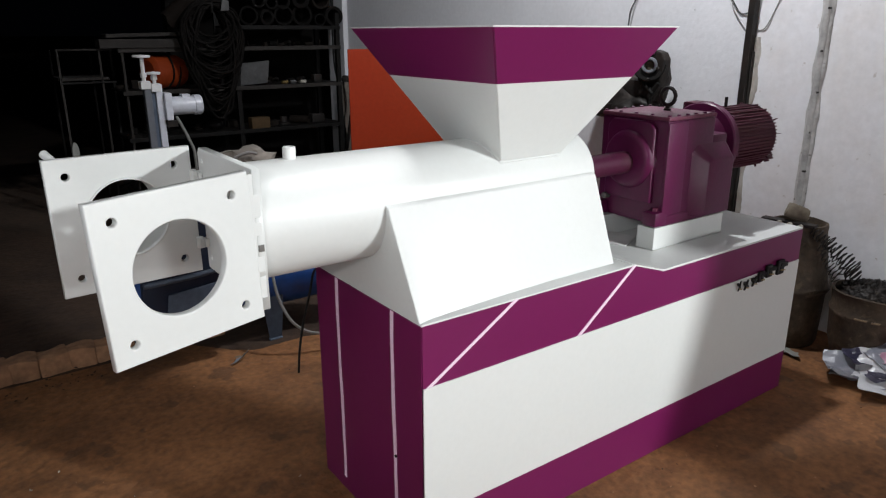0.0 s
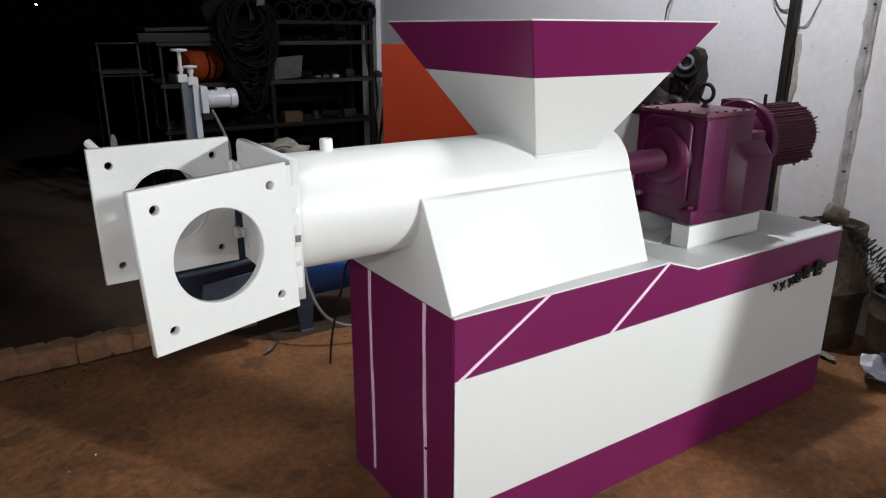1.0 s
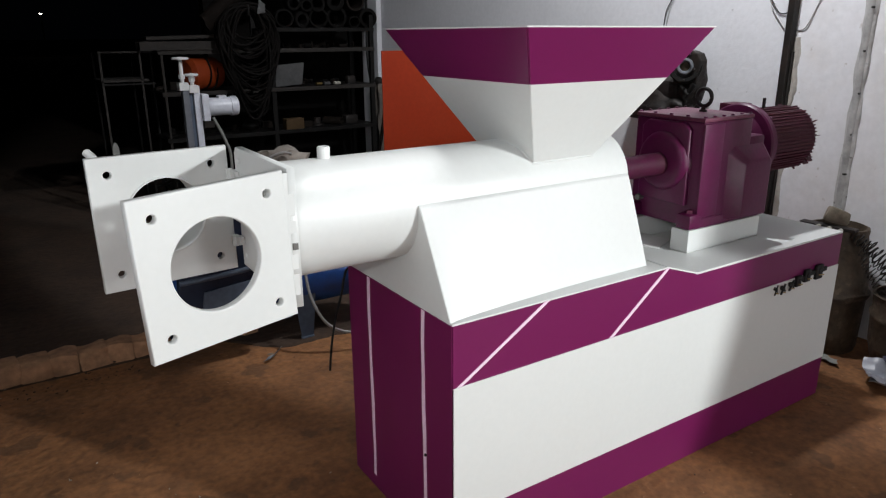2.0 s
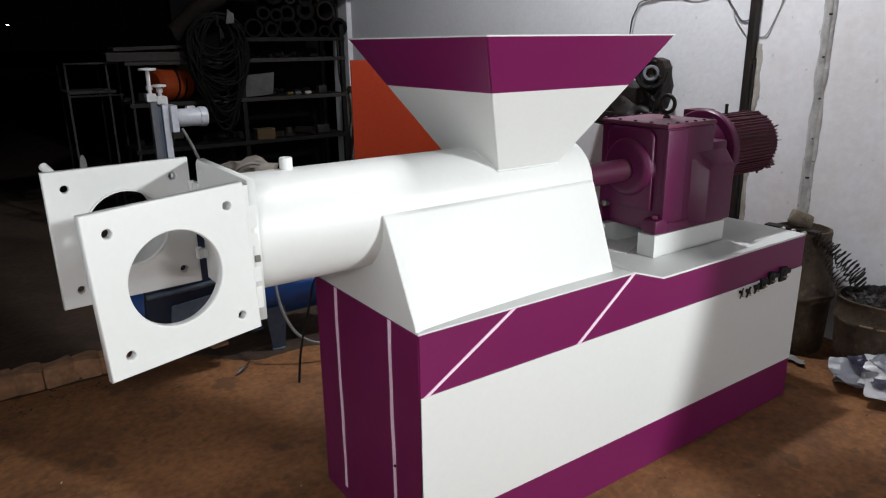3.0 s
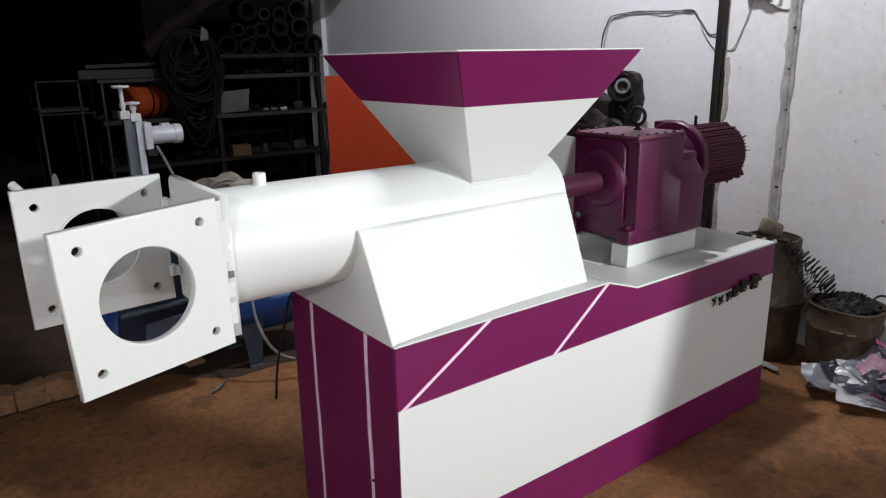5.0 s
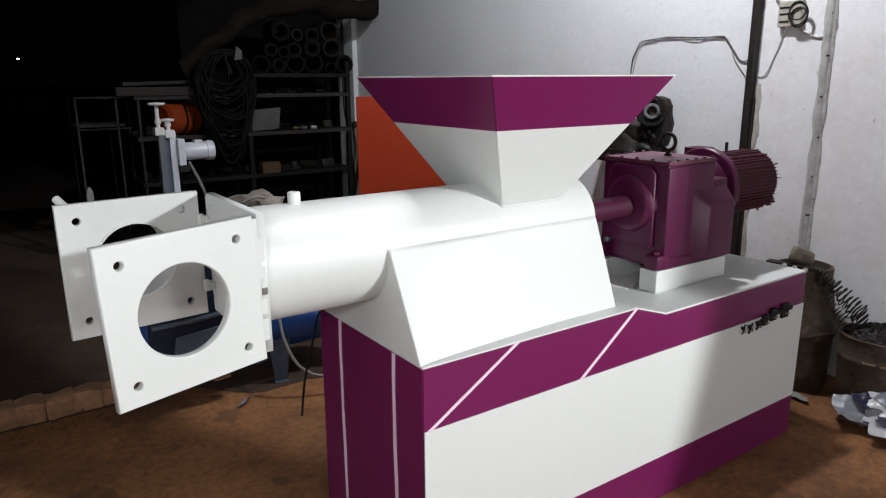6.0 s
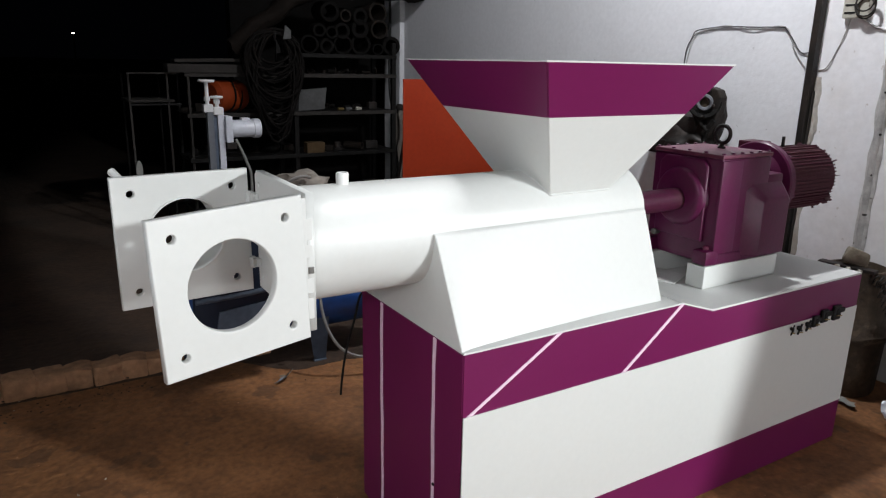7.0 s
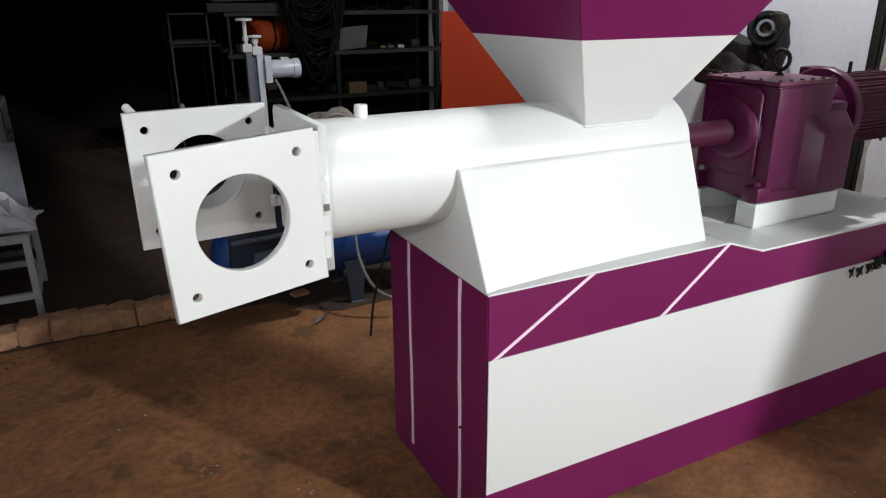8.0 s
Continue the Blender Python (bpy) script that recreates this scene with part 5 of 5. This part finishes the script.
fold(heap_b, (-0.09, 0.03, 0.09), -30, (8, -14), 0.12, 0.16, PRINT_FILM, 41, "dark printed patch of film")
fold(heap_b, (-0.16, -0.09, 0.03), 30, (6, -10), 0.14, 0.16, PINK_FILM, 45, "pale pink plastic film")
paper = thing("paper_scrap", (2.17, 0.135, 0), "pale torn paper scrap on the floor", "paper")
pp = bmesh.new()
bmesh.ops.create_grid(pp, x_segments=8, y_segments=5, size=0.5)
for v in pp.verts:
    u, w = v.co.x, v.co.y
    v.co = Vector((u * 0.05 + 0.010 * w, w * 0.085 + 0.012 * math.sin(4 * u), 0.005 + 0.012 * abs(u + 0.3 * w) + 0.004 * math.sin(9 * w)))
bmesh.ops.solidify(pp, geom=pp.faces[:], thickness=0.0015)
part("sheet", pp, CARD, paper, "", 40)
pad = thing("metal_offcut", (1.08, 0.318, 0.7045), "pale sheet offcut lying on the rear deck", "scrap")
part("sheet", box(-0.05, 0.06, -0.06, 0.05, 0.0, 0.005, 0.001, None, pose(0, 0, 0.004, 3, -4, 20)), WHITEP, pad)

# ---- white stands by the brick edging ----


def stand(name, x0, x1, y0, y1, h, rails, mat, label):
    t = thing(name, (x0, y0, 0), label, "stand")
    w = 0.030
    for x in (0, x1 - x0 - w):
        for y in (0, y1 - y0 - w):
            part("leg", box(x, x + w, y, y + w, -0.006, h, 0.002), mat, t)
    for z in rails:
        part("rail", box(w, x1 - x0 - w, 0, w, z - w, z, 0.002), mat, t)
        part("rail", box(w, x1 - x0 - w, y1 - y0 - w, y1 - y0, z - w, z, 0.002), mat, t)
        part("rail", box(0, w, w, y1 - y0 - w, z - w, z, 0.002), mat, t)
        part("rail", box(x1 - x0 - w, x1 - x0, w, y1 - y0 - w, z - w, z, 0.002), mat, t)
    return t


low = stand("low_stand", -1.78, -1.105, 2.26, 2.80, 0.40, (0.40, 0.12), STANDP, "greyish white angle-iron stand on the soil floor")
part("top_sheet", box(0.005, 0.67, 0.005, 0.535, 0.401, 0.408, 0.002), STANDP, low)
sheet_heap("white_bag", (-1.36, 2.44, 0.409), 0.56, 0.30, 0.16, WHITE_FILM, "white plastic sheeting heaped on the stand", 3.3)
bd = thing("leaning_board", (-1.36, 2.62, 0.409), "dull grey board standing on edge on the stand", "board")
part("sheet", box(-0.36, 0.25, 0.0, 0.012, 0.0, 0.36, 0.002, None, pose(0, 0, 0, -8, 0, 4)), DIMP, bd)
part("edge_strip", box(-0.36, 0.25, -0.014, -0.001, 0.335, 0.358, 0.002, None, pose(0, 0, 0, -8, 0, 4)), DIMP, bd, "dull grey folded edge")
# Tall stand's dimness is put into its grey paint too.
stand("tall_stand", -1.82, -1.175, 2.98, 3.42, 0.915, (0.915, 0.73, 0.12), DIMP, "tall dull grey steel stand on the soil floor")

# far lamp out in the night
far = thing("distant_lamp", (3.6, 60, 0), "small distant lamp on a pole in the dark", "lamp")
part("pole", rod((0, 0, -0.01), (0, 0, 3.0), 0.06, 8), DARK_STEEL, far)
glow = bpy.data.materials.new("lamp_glow")
glow.use_nodes = True
glow.node_tree.nodes["Principled BSDF"].inputs["Emission Color"].default_value = (1.0, 0.93, 0.8, 1)
glow.node_tree.nodes["Principled BSDF"].inputs["Emission Strength"].default_value = 8
part("bulb", turned([(0, 0), (0.09, 0.02), (0.11, 0.045), (0.07, 0.08), (0, 0.09)], 16, "Z", None, Matrix.Translation((0, 0, 3.0))), glow, far, "glowing white bulb", 60)

# ---- brick edging, brick by brick ----
kerb = tagged(thing("kerb_edging", (0, 0, 0), "row of rough mud bricks edging the earth floor", "kerb"), kind="structure")
kinds = []
for i in range(6):
    w, d, h = 0.125 + 0.008 * math.sin(2 * i), 0.125, 0.085 + 0.008 * math.sin(3.3 * i + 1)
    b = box(-w / 2, w / 2, -d / 2, d / 2, -0.025, h - 0.008, 0.021)
    bmesh.ops.subdivide_edges(b, edges=[e for e in b.edges if e.calc_length() > 0.05], cuts=2, use_grid_fill=True)
    crumple(b, 0.012, 14, i * 3.7)
    kinds.append(b)
first = [part("brick", b, BRICKM, kerb, "", 50) for b in kinds]
r = random.Random(3)
x = -2.2
n = 0
while x < -0.42:
    y = 2.03 + 0.02 * math.sin(2.1 * x)
    m = pose(x, y, -0.012 * max(0, (x + 0.75) * 4) + r.uniform(-0.006, 0.006), r.uniform(-4, 4), r.uniform(-4, 4), r.uniform(-8, 8))
    if n < 6:
        o = first[n]
    else:
        o = new("brick", first[r.randrange(6)].data)
        o.parent = kerb
    o.matrix_basis = m
    x += 0.114 + r.uniform(0.0, 0.007)
    n += 1
for x, y, s in ((-0.36, 2.08, 0.8), (-0.22, 2.02, 0.55), (0.05, 1.95, 0.5)):
    o = new("brick", first[r.randrange(6)].data)
    o.parent = kerb
    o.matrix_basis = pose(x, y, -0.02, 3, -5, 20 * x * 10) @ Matrix.Diagonal((s * 1.3, s, s * 0.7, 1))
